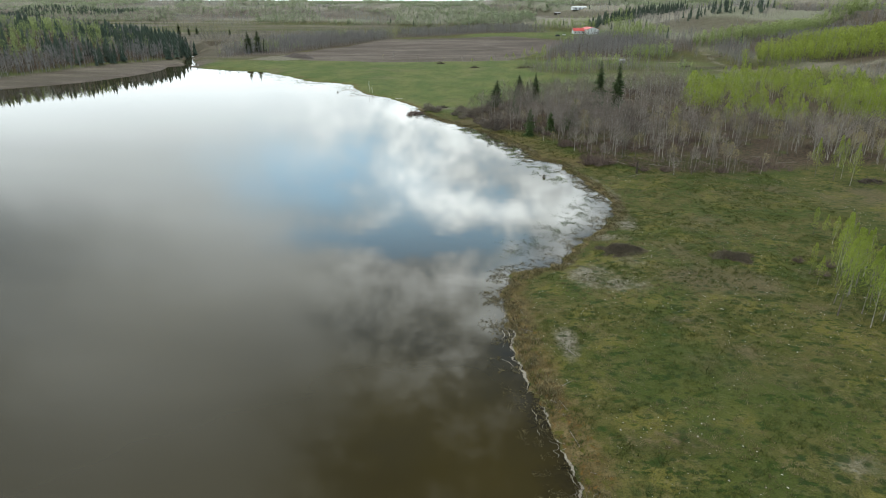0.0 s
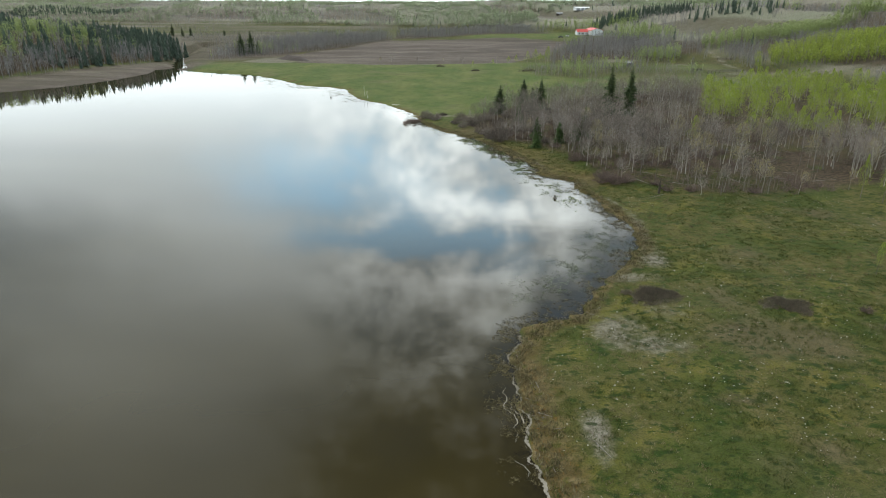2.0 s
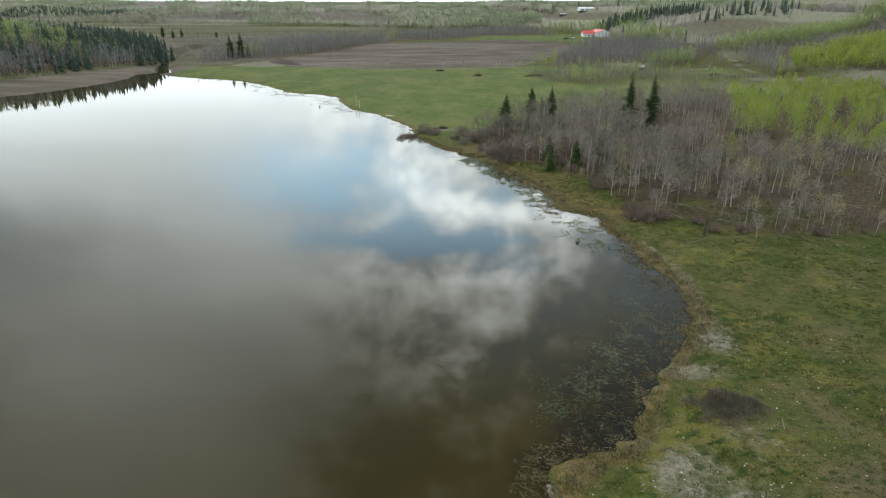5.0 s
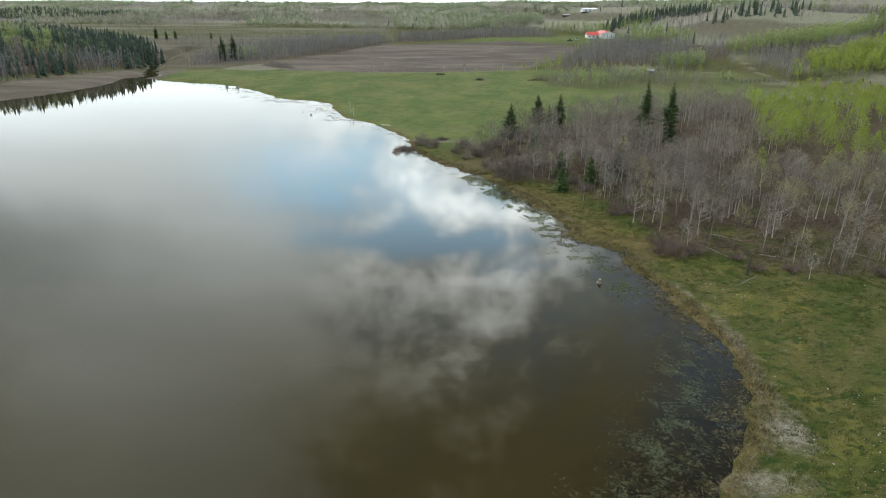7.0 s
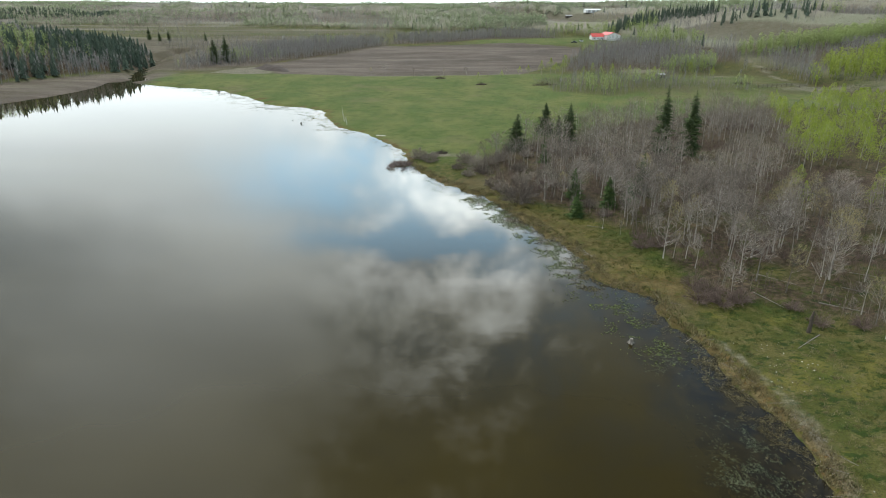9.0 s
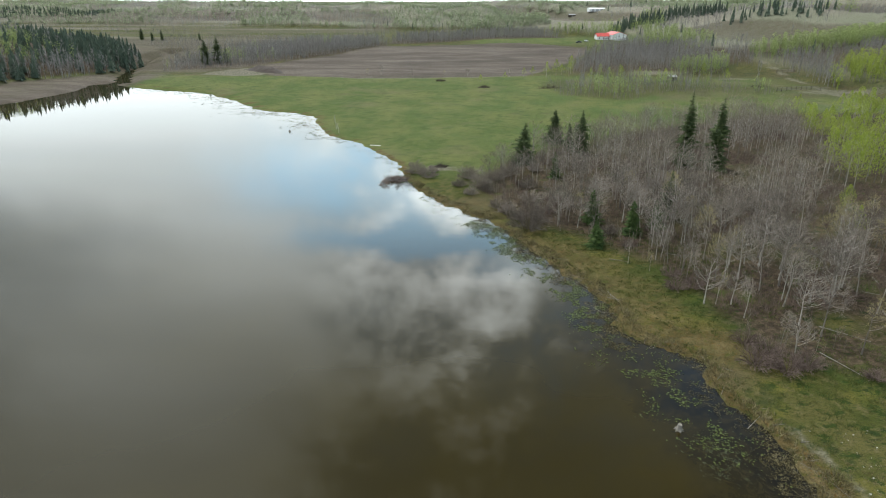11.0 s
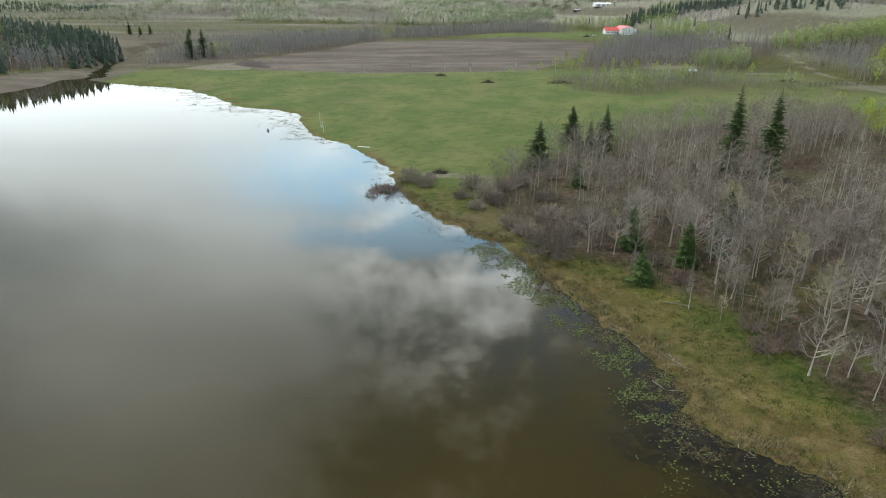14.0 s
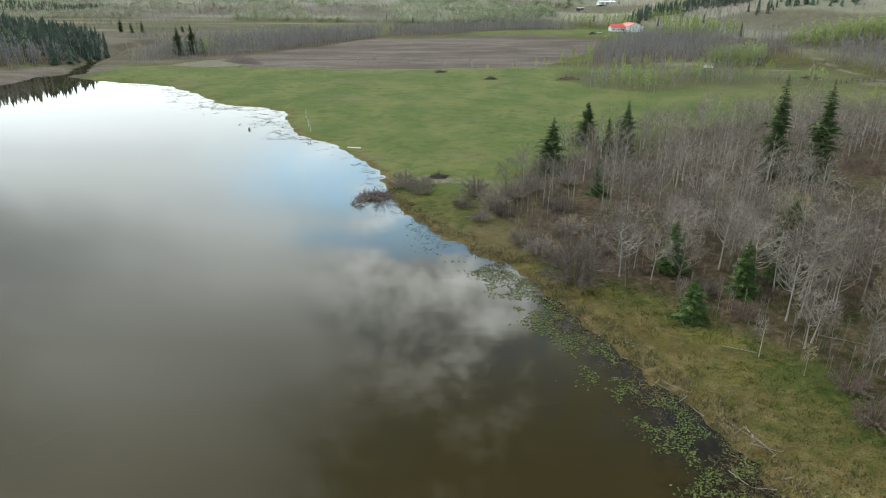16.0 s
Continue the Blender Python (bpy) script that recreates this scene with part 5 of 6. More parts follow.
FALLEN = [((58.5, 174), (56.5, 167.5), 0.13), ((58, 165), (63, 161.5), 0.12), ((47.5, 151.5), (43, 148), 0.10), ((52, 160), (57, 157.5), 0.12), ((66, 163), (70, 158), 0.12), ((26.5, 191.8), (29.6, 190.5), 0.09),
          ((48, 170), (52, 166), 0.11), ((76, 166), (81, 163), 0.13), ((62, 170), (67, 168), 0.11), ((44.5, 163.5), (46.5, 158.5), 0.1), ((85, 162), (91, 163), 0.12), ((70, 172), (73, 167), 0.1),
          ((40, 186), (44, 189), 0.12), ((45, 196), (50, 193), 0.11), ((36, 194), (40, 192), 0.1), ((54.5, 180), (59, 183), 0.12)]
for k, (a, b, r) in enumerate(FALLEN):
    lay(a, b, r * 0.75, 600 + k, "weathered grey log lying on the woodland floor")
for k in range(16):
    x, y = 42 + rng.random() * 60, 158 + rng.random() * 50
    th, ln = rng.random() * 6.28, 2.5 + 4 * rng.random()
    lay((x, y), (x + ln * math.cos(th), y + ln * math.sin(th)), 0.05 + 0.05 * rng.random(), 640 + k, "weathered grey log lying on the woodland floor")
DRIFT = [((22.6, 181.2), (24.4, 178.0), 0.09), ((23.6, 180.4), (24.6, 177.2), 0.08), ((23.2, 178.6), (25.0, 177.6), 0.07), ((18.8, 186.2), (19.6, 185.2), 0.06), ((19.3, 186.4), (20.2, 185.6), 0.06),
         ((20, 185.8), (21.2, 184.8), 0.06), ((20.6, 175.8), (21.4, 174.4), 0.07), ((17, 193.2), (20, 192), 0.06), ((33.8, 98.0), (34.4, 99.8), 0.09), ((15.2, 70.6), (16.2, 68.4), 0.08), ((36.4, 133), (37.4, 131.4), 0.07),
         ((37.4, 129.6), (38.3, 128.2), 0.07), ((30.4, 150.2), (32.4, 152), 0.07), ((32.6, 118.8), (33.6, 116.6), 0.06), ((33.6, 115.9), (34.2, 114.2), 0.06), ((19.6, 97.4), (23.4, 93.6), 0.07), ((10.4, 90.5), (11.6, 88.4), 0.06),
         ((13.5, 62.5), (14.8, 63.5), 0.06), ((13.0, 55.2), (13.6, 52.8), 0.06), ((12.8, 60), (13.4, 58.2), 0.06)]
for k, (a, b, r) in enumerate(DRIFT):
    tagged(lay(a, b, r * 0.62, 680 + k, "bleached driftwood stick on the lake shore", None, 1), category="driftwood", group="driftwood sticks").name = "driftwood"


def shore_at(y, x0, x1):
    xs = np.linspace(x0, x1, 240)
    d = lake_edge(xs, np.full(240, y))
    i = np.nonzero((d[:-1] < 0) & (d[1:] >= 0))[0]
    return float(xs[i[-1]]) if len(i) else None


k = 0
for y in np.arange(44, 205, 2.6):
    x = shore_at(y, 0, 50)
    if x is None or rng.random() < 0.25:
        continue
    x += rng.random() * 2.4 + 0.1
    th, ln = rng.random() * 6.28, 0.5 + 1.3 * rng.random()
    ob = lay((x, y), (x + ln * math.cos(th), y + ln * math.sin(th)), 0.025 + 0.03 * rng.random(), 720 + k, "bleached driftwood stick on the lake shore", None, 0)
    tagged(ob, category="driftwood", group="driftwood sticks").name = "driftwood"
    k += 1


def stick_pile(seed, rx, ry, h, n, r, name, label, mat):
    g = np.random.default_rng(seed)
    e = new(name)
    for q in range(3):
        b = Buf()
        for k in range(n // 3):
            a, d = g.random() * 6.28, math.sqrt(g.random())
            o = np.array([math.cos(a) * d * rx, math.sin(a) * d * ry, h * (1 - d) * g.random()])
            way = g.normal(size=3) * [1, 1, 0.45] + [0, 0, 0.25]
            way *= (0.5 + g.random()) * min(rx, 2.4) * 0.55 / np.linalg.norm(way)
            b.tube([o - way * 0.5 + [0, 0, r], o + way * 0.05 + [0, 0, r * 1.6], o + way + [0, 0, r]], [r, r * 0.8, r * 0.3], 4, False)
        part("branch", b, mat, e)
    return tagged(e, label, "brush pile", "brush piles")


ob = stick_pile(801, 3.2, 2.4, 1.1, 180, 0.045, "brush_pile", "dark tangle of drowned branches at the water's edge", TWIG_DARK)
ob.matrix_world = pose(-12.5, 240, 0.0, 0, 0, 20)
ob = stick_pile(802, 1.6, 1.2, 1.7, 60, 0.035, "brush_pile", "dark tangle of drowned branches at the water's edge", TWIG_DARK)
ob.matrix_world = pose(-14.5, 236.5, 0.0, 0, 0, 80)
drowned = new("drowned_shrub")
st, tw = shrub(560, 2.4, 1.9, 26, 7, 0.03)
part("stem", st, DARKWOOD, drowned)
part("twig", tw, TWIG_DARK, drowned)
tagged(drowned, "dark dead shrub standing in shallow water", "shrub").matrix_world = pose(-10.6, 236.2, -0.1, 0, 0, 40)
for k, (x, y, rx, ry, h) in enumerate(((46, 399, 6, 2.5, 1.6), (15, 401, 2.8, 1.5, 1.0), (-6, 425, 2.6, 1.4, 1.0), (-2, 251, 1.7, 1.2, 0.8), (98, 144, 3.2, 2.0, 1.1), (147, 404, 4, 2.5, 1.8))):
    set_down(stick_pile(810 + k, rx, ry, h, 84, 0.07, "brush_pile", "heap of dark cleared branches in the pasture", DARKWOOD), x, y, 1, 10)


def stump(seed, r, h, label):
    g = np.random.default_rng(seed)
    e = new("stump")
    part("trunk", Buf().tube([(0, 0, -0.3), (0.02, 0, 0.1), (0.04, 0.02, h * 0.6), (0.05, 0.02, h)], [r * 1.3, r * 1.1, r * 0.8, r * 0.72], 9), DEADWOOD, e)
    b = Buf()
    for k in range(7):
        a = k * 0.9 + g.random() * 0.4
        b.tube([(math.cos(a) * r * 0.7, math.sin(a) * r * 0.7, 0.14), (math.cos(a) * r * 1.3, math.sin(a) * r * 1.3, 0.06), (math.cos(a) * r * 1.7, math.sin(a) * r * 1.7, -0.05)], [r * 0.35, r * 0.24, r * 0.1], 4, False)
    part("root", b, DEADWOOD, e)
    return tagged(e, label, "stump")


stump(830, 0.30, 0.65, "pale broken stump standing in shallow water").matrix_world = pose(23.6, 149.9, 0.0)
stump(832, 0.24, 0.6, "dark stump standing in the shallow lake").matrix_world = pose(-52.3, 297.6, 0.0)

snag = new("broken_snag")
part("trunk", Buf().tube([(0, 0, -0.3), (0.05, 0, 1.0), (0.02, 0.05, 2.2), (0.12, 0.05, 3.0)], [0.30, 0.24, 0.20, 0.08], 8), DARKWOOD, snag)
part("branch_stub", Buf().tube([(0.05, 0, 1.6), (0.4, 0.2, 1.9)], [0.08, 0.03], 5), DARKWOOD, snag)
tagged(snag, "dark broken trunk standing at the edge of the grove", "snag").matrix_world = pose(46.5, 152.2, at(46.5, 152.2))
for k, (x, y, s) in enumerate(((49, 163, 0.95), (54, 163, 0.8), (56, 157, 0.72), (54, 156, 0.5), (59, 150, 0.95), (61, 156, 0.7), (55, 150.5, 0.55), (66, 155, 0.8), (25, 199, 0.6), (29, 190, 0.55), (31.5, 187, 0.5), (70, 152, 0.6))):
    copy_thing(protos_bare[(0, 9, 4, 6, 1, 4, 9, 1, 6, 4, 3, 6)[k]], pose(x, y, at(x, y) - 0.1, 0, 0, 47 * k)).scale = (s, s, s)

# water lilies
ys = rng.uniform(100, 226, 220000)
xs = rng.uniform(-6, 34, 220000)
d = lake_edge(xs, ys)
dens = 2.2 * np.exp(-((d + 2.9) / 1.8) ** 2) * sstep(ys, 165, 176) * sstep(-ys, -214, -204)
dens = np.maximum(dens, 0.45 * np.exp(-((d + 5.5) / 2.6) ** 2) * sstep(ys, 143, 150) * sstep(-ys, -168, -158))
dens = np.maximum(dens, (0.14 * sstep(ys, 138, 160)) * np.exp(-((d + 2.6) / 2.4) ** 2) * sstep(ys, 100, 112))
clump = sstep(fnoise(xs, ys, 1.7, 121, 3), 0.44, 0.62)
ok = (d < -0.35) & (rng.random(len(xs)) < dens * clump * 1.5)
xs, ys = xs[ok], ys[ok]


def pad(seed):
    g = np.random.default_rng(seed)
    a = np.linspace(0.25, 2 * np.pi - 0.25, 8)
    r = 1 + g.normal(size=8) * 0.07
    ring = np.column_stack([np.cos(a) * r, np.sin(a) * r * 0.8, 0.05 + g.random(8) * 0.35 + 0.25 * np.cos(a + g.random() * 6)])
    v = np.vstack([[[0, 0, 0.06]], ring, ring * [1, 1, 0] - [0, 0, 0.04]])
    f = [[0, k, k + 1] for k in range(1, 8)] + [[k, k + 8, k + 1] for k in range(1, 8)] + [[k + 1, k + 8, k + 9] for k in range(1, 8)]
    return v, np.array(f)


P = np.column_stack([xs, ys, np.full(len(xs), 0.014)])
tagged(part("lily_pads", scatter([pad(840 + k) for k in range(5)], P, rng.random(len(P)) * 6.28, 0.035 + 0.08 * rng.random(len(P)) ** 1.6), PAD), "floating green water lily leaves in the shallows", "water plants", kind="stuff")

# sparse water plants and reeds that break the surface along the shore
xs, ys = rng.uniform(-170, 36, 90000), rng.uniform(40, 425, 90000)
d = lake_edge(xs, ys)
mat_n = fnoise(xs, ys, 3.0, 131, 3)
far_part = (ys > 285) & (rng.random(len(xs)) < 0.9)
ok = (d < -0.1) & np.where(far_part, (d > -9) & (fnoise(xs / 3.5, ys, 3.5, 133, 2) > 0.60), (d > -3.5) & (mat_n > 0.60) & (rng.random(len(xs)) < np.where(ys < 105, 0.35, 0.5)))
xs, ys = xs[ok], ys[ok]
reed = []
for k in range(4):
    g = np.random.default_rng(850 + k)
    n = 7
    o = g.normal(size=(n, 3)) * [0.22, 0.22, 0]
    reed.append(Buf().spikes(o, o + np.column_stack([g.normal(size=(n, 2)) * 0.16, 0.03 + 0.14 * g.random(n)]), 0.012).arrays())
P = np.column_stack([xs, ys, np.zeros(len(xs))])
tagged(part("water_weeds", scatter(reed, P, rng.random(len(P)) * 6.28, 0.6 + 0.8 * rng.random(len(P))), TUFT_DRY), "sparse dead reeds breaking the water surface", "water plants", kind="stuff")

# pale weed beds that lie just at the surface
n = 110000
xs, ys = rng.uniform(9, 36, n), rng.uniform(98, 150, n)
dens = np.zeros(n)
for cx, cy, rx, ry, a in ((29.5, 129, 2.0, 4.0, 0.7), (27, 123.5, 1.8, 4.0, 1.0), (23.8, 117, 2.4, 4.0, 1.0), (21, 112, 2.6, 4.0, 0.9), (16, 106, 3.2, 2.4, 1.0), (21, 106, 2.2, 2.4, 0.35), (24.5, 110, 2.0, 3.0, 0.3), (12, 101.5, 2.6, 2.0, 0.5), (29, 118, 3.2, 8, 0.3), (26, 146, 2.0, 2.5, 0.3), (27.5, 152, 1.5, 2.0, 0.3)):
    dens = np.maximum(dens, a * spot(xs, ys, cx, cy, rx, ry))
ok = (lake_edge(xs, ys) < -0.4) & (rng.random(n) < dens * sstep(fnoise(xs, ys, 1.6, 137, 3), 0.38, 0.68))
mats = []
for k in range(5):
    g = np.random.default_rng(855 + k)
    m = 9
    o = g.normal(size=(m, 3)) * [0.16, 0.10, 0]
    mats.append(Buf().spikes(o, o + np.column_stack([g.normal(size=m) * 0.20, g.normal(size=m) * 0.12, 0.004 + 0.02 * g.random(m)]), 0.011).arrays())
P = np.column_stack([xs[ok], ys[ok], np.full(int(ok.sum()), 0.004)])
tagged(part("weed_bed", scatter(mats, P, rng.random(len(P)) * 6.28, 0.25 + 0.4 * rng.random(len(P))), WEED), "pale green filamentous weed beds in dark shallows", "water plants", kind="stuff")

# matted weed and dead sedge that fray the water's edge
n = 120000
xs, ys = rng.uniform(5, 38, n), rng.uniform(42, 216, n)
d = lake_edge(xs, ys)
thick = sstep(fnoise(xs, ys, 2.2, 157, 3), 0.42, 0.60) * (0.35 + 0.65 * sstep(fnoise(xs, ys, 9.0, 159, 2), 0.35, 0.6))
ok = (d > -3.4) & (d < 0.5) & (rng.random(n) < thick * np.where(d < -1, 0.25 + 0.25 * (d + 3.4) / 2.4, 0.9))
fringe = []
for k in range(6):
    g = np.random.default_rng(856 + 11 * k)
    m = 7
    o = g.normal(size=(m, 3)) * [0.22, 0.16, 0]
    th = g.random(m) * 6.28
    fringe.append(Buf().spikes(o, o + np.column_stack([np.cos(th) * 0.32, np.sin(th) * 0.26, 0.02 + 0.06 * g.random(m)]), 0.022).arrays())
P = np.column_stack([xs[ok], ys[ok], np.maximum(height(xs[ok], ys[ok]), 0.0) + 0.004])
pale = rng.random(len(P)) < 0.22 + 0.25 * (ys[ok] > 90) * (ys[ok] < 128)
for sel, mat, label in ((~pale, SEDGE, "matted brown weed and dead sedge fraying the water's edge"), (pale, TUFT_DRY, "bleached dead stems lying in the shallows")):
    tagged(part("shore_weed", scatter(fringe, P[sel], rng.random(int(sel.sum())) * 6.28, 0.5 + 0.7 * rng.random(int(sel.sum()))), mat), label, "water plants", kind="stuff")

# weed rafts off the meadow shore
xs, ys = rng.uniform(-160, 0, 90000), rng.uniform(225, 412, 90000)
d = lake_edge(xs, ys)
reach = 3 + 9 * sstep(ys, 270, 330)
ok = (d < -0.3) & (rng.random(len(xs)) < np.exp(-((d + reach * 0.5) / (reach * 0.6)) ** 2) * 0.75 * sstep(fnoise(xs / 1.6, ys, 2.0, 139, 3), 0.48, 0.66))
P = np.column_stack([xs[ok], ys[ok], np.full(int(ok.sum()), 0.004)])
tagged(part("weed_raft", scatter(mats, P, rng.random(len(P)) * 6.28, 0.7 + 0.9 * rng.random(len(P))), PAD), "dark green floating weed rafts off the meadow", "water plants", kind="stuff")

# grass tufts and dry clumps on the pasture
blades = []
for k in range(6):
    g = np.random.default_rng(860 + k)
    n = 11
    o = g.normal(size=(n, 3)) * [0.20, 0.20, 0]
    blades.append(Buf().spikes(o, o + np.column_stack([g.normal(size=(n, 2)) * 0.09, 0.10 + 0.16 * g.random(n)]), 0.030).arrays())


def tufts(name, n, box, lo, hi, size, mat, label, seed, keep):
    xs, ys = rng.uniform(box[0], box[1], n), rng.uniform(box[2], box[3], n)
    d, m = lake_edge(xs, ys), fnoise(xs, ys, 7.0, seed, 3)
    ok = (d > 0.3) & (m > lo) & (m < hi) & keep(xs, ys, d)
    P = with_ground(xs[ok], ys[ok], 0.03)
    tagged(part(name, scatter(blades, P, rng.random(len(P)) * 6.28, size * (0.6 + 0.9 * rng.random(len(P)))), mat), label, "grass", kind="stuff")


tufts("grass_tufts", 21000, (9, 78, 42, 205), 0.46, 1, 1.0, TUFT, "green grass tussocks in the pasture", 141, lambda x, y, d: away(x, y, GROVE) > -14)
tufts("dry_grass", 14000, (9, 78, 42, 205), 0.0, 0.46, 0.8, TUFT_DRY, "dry yellow grass clumps in the pasture", 141, lambda x, y, d: away(x, y, GROVE) > -14)
tufts("shore_grass", 26000, (-14, 42, 42, 245), 0.30, 1, 1.5, TUFT_DRY, "dry tan grass along the shore", 147, lambda x, y, d: (d < 2.6) & (y > 42))
tufts("shore_sedge", 7000, (-14, 42, 42, 245), 0.0, 0.52, 1.3, TUFT, "dark green sedge along the shore", 149, lambda x, y, d: d < 1.8)

# twigs and bark washed up along the shore
xs, ys = rng.uniform(-16, 40, 60000), rng.uniform(42, 245, 60000)
d = lake_edge(xs, ys)
ok = (d > -0.7) & (d < 1.6) & (rng.random(len(xs)) < 0.5 * sstep(fnoise(xs, ys, 4.0, 143, 3), 0.40, 0.62))
xs, ys = xs[ok], ys[ok]
P = np.column_stack([xs, ys, np.maximum(height(xs, ys), 0.0) + 0.01])
sticks = []
for k in range(6):
    g = np.random.default_rng(865 + k)
    o = g.normal(size=(3, 3)) * [0.18, 0.18, 0]
    th = g.random(3) * 6.28
    sticks.append(Buf().spikes(o, o + np.column_stack([np.cos(th), np.sin(th), 0.06 + 0.1 * g.random(3)]) * (0.25 + 0.5 * g.random((3, 1))), 0.018).arrays())
half = rng.random(len(P)) < 0.4
for sel, mat, label in ((half, DEADWOOD, "bleached twigs washed up along the shore"), (~half, DARKWOOD, "dark wet twigs washed up along the shore")):
    tagged(part("shore_litter", scatter(sticks, P[sel], rng.random(int(sel.sum())) * 6.28, 0.5 + 0.8 * rng.random(int(sel.sum()))), mat), label, "twigs", kind="stuff")

# small pale stones on the pasture
xs, ys = rng.uniform(12, 85, 2600), rng.uniform(44, 150, 2600)
ok = (lake_edge(xs, ys) > 3) & (fnoise(xs, ys, 22.0, 151, 2) > 0.42)
xs, ys = xs[ok], ys[ok]


def stone(seed):
    g = np.random.default_rng(seed)
    b = Buf()
    b.blob((0, 0, 0.25), (1, 0.8, 0.5), g, 0.2)
    b.blob((0.4, 0.2, 0.2), (0.7, 0.6, 0.4), g, 0.2)
    return b.arrays()


P = with_ground(xs, ys, 0.0)
tagged(part("pale_stones", scatter([stone(870 + k) for k in range(5)], P, rng.random(len(P)) * 6.28, 0.055 + 0.075 * rng.random(len(P)) ** 2), PALE), "small pale stones and puffballs scattered in the grass", "stones", kind="stuff")

# dried foam along the near shore
def foam_ribbon(y0, y1, off, wide, seed, gap):
    """A frayed, slightly raised ribbon along the water's edge."""
    ys = np.arange(y0, y1, 0.07)
    xs = np.array([shore_at(y, 0, 30) or np.nan for y in ys])
    wob = (fnoise(ys, ys * 0 + seed, 1.3, seed, 3) - 0.5) * 0.7 + (fnoise(ys, ys * 0 + seed, 5.0, seed + 3, 2) - 0.5) * 0.6
    w = wide * np.clip((fnoise(ys, ys * 0 + 31.0, 2.4, seed + 5, 3) - gap) * 4.5, 0, 1.3) * (0.65 + 0.7 * rng.random(len(ys)))
    c = xs - off + np.minimum(wob, 0.12 + off)
    lo = np.maximum(height(c, ys), 0.0)
    v = np.stack([np.column_stack([c - w, ys, lo + 0.004]), np.column_stack([c - 0.2 * w, ys + 0.02, lo + 0.03]), np.column_stack([c + w, ys, np.maximum(height(c + w, ys), 0.0) + 0.006])], 1)
    k = np.nonzero((w[:-1] > 0.01) & (w[1:] > 0.01) & np.isfinite(c[:-1]) & np.isfinite(c[1:]) & (np.abs(np.diff(c)) < 0.6))[0][:, None, None] * 3
    return np.nan_to_num(v), (k + np.array([[0, 1, 4], [0, 4, 3], [1, 2, 5], [1, 5, 4]])).reshape(-1, 3)


b = Buf()
for row in ((43, 91, 0.08, 0.13, 163, 0.34), (43, 90, 0.55, 0.06, 181, 0.56), (43, 90, 1.3, 0.05, 197, 0.58)):
    b.add(*foam_ribbon(*row))
tagged(part("shore_foam", b, FOAM), "frayed ribbon of dried pale foam at the water's edge", "foam", kind="stuff")

# brown soil bank at the end of the ploughed field
g = np.random.default_rng(880)
xx, yy = np.meshgrid(np.linspace(-1, 1, 26), np.linspace(-1, 1, 14))
rr = np.clip(1 - np.sqrt(xx ** 2 + yy ** 2), 0, 1)
zz = sstep(rr, 0, 0.7) * (3.0 + 3.0 * (fnoise(xx * 14 + 40, yy * 7 + 40, 1.6, 171, 3) - 0.4) * 1.6) - 0.15
idx = np.arange(26 * 14).reshape(14, 26)
p, q, r, s = idx[:-1, :-1].ravel(), idx[:-1, 1:].ravel(), idx[1:, 1:].ravel(), idx[1:, :-1].ravel()
bank = part("soil_bank", (np.column_stack([xx.ravel() * 24, yy.ravel() * 7.5, zz.ravel() * 0.62]), np.concatenate([np.stack([p, q, r], -1), np.stack([p, r, s], -1)])), SOIL, None, "", True)
tagged(bank, "dark turned soil bank at the edge of a ploughed field", "soil bank")
bank.matrix_world = pose(-110, 470, at(-110, 470) - 0.1, 0, 0, -52)


# ---- farm buildings ----
def gable_house(name, w, d, eave, ridge, over, wall, roof, label, along_x=False):
    """A shed with a gable roof; origin at the base, front towards -y."""
    e = new(name)
    a, b = (d, w) if along_x else (w, d)
    t = 0.2
    hw, hd = a / 2, b / 2

    def tr(v):
        v = np.array(v, float)
        return np.column_stack([v[:, 1], -v[:, 0], v[:, 2]]) if along_x else v

    def wall_part(v, f):
        part("wall", (tr(v), f), wall, e)

    for s in (-1, 1):
        o, i = s * hd, s * (hd - t)
        v = [(-hw, o, -0.4), (hw, o, -0.4), (hw, o, eave), (0, o, ridge), (-hw, o, eave), (-hw, i, -0.4), (hw, i, -0.4), (hw, i, eave), (0, i, ridge), (-hw, i, eave)]
        wall_part(v, [[0, 1, 2], [0, 2, 4], [4, 2, 3], [5, 7, 6], [5, 9, 7], [9, 8, 7], [0, 5, 6], [0, 6, 1], [0, 4, 9], [0, 9, 5], [1, 6, 7], [1, 7, 2]])
        bb = Buf().box((s * hw - (t if s > 0 else 0), -hd + t, -0.4), (s * hw + (0 if s > 0 else t), hd - t, eave))
        v2, f2 = bb.arrays()
        wall_part(v2, f2)
        ox, oz = s * (hw + over), eave - over * (ridge - eave) / hw
        v = [(0, -hd - over, ridge + 0.1), (ox, -hd - over, oz + 0.1), (ox, hd + over, oz + 0.1), (0, hd + over, ridge + 0.1)]
        v += [(x, y, z + 0.14) for x, y, z in v]
        part("roof", (tr(v), [[0, 1, 2], [0, 2, 3], [4, 6, 5], [4, 7, 6], [0, 5, 1], [0, 4, 5], [1, 6, 2], [1, 5, 6], [2, 7, 3], [2, 6, 7], [3, 4, 0], [3, 7, 4]]), roof, e)
    return tagged(e, label, "farm building", "farm buildings")


def box_part(name, lo, hi, mat, parent):
    return part(name, Buf().box(lo, hi), mat, parent)


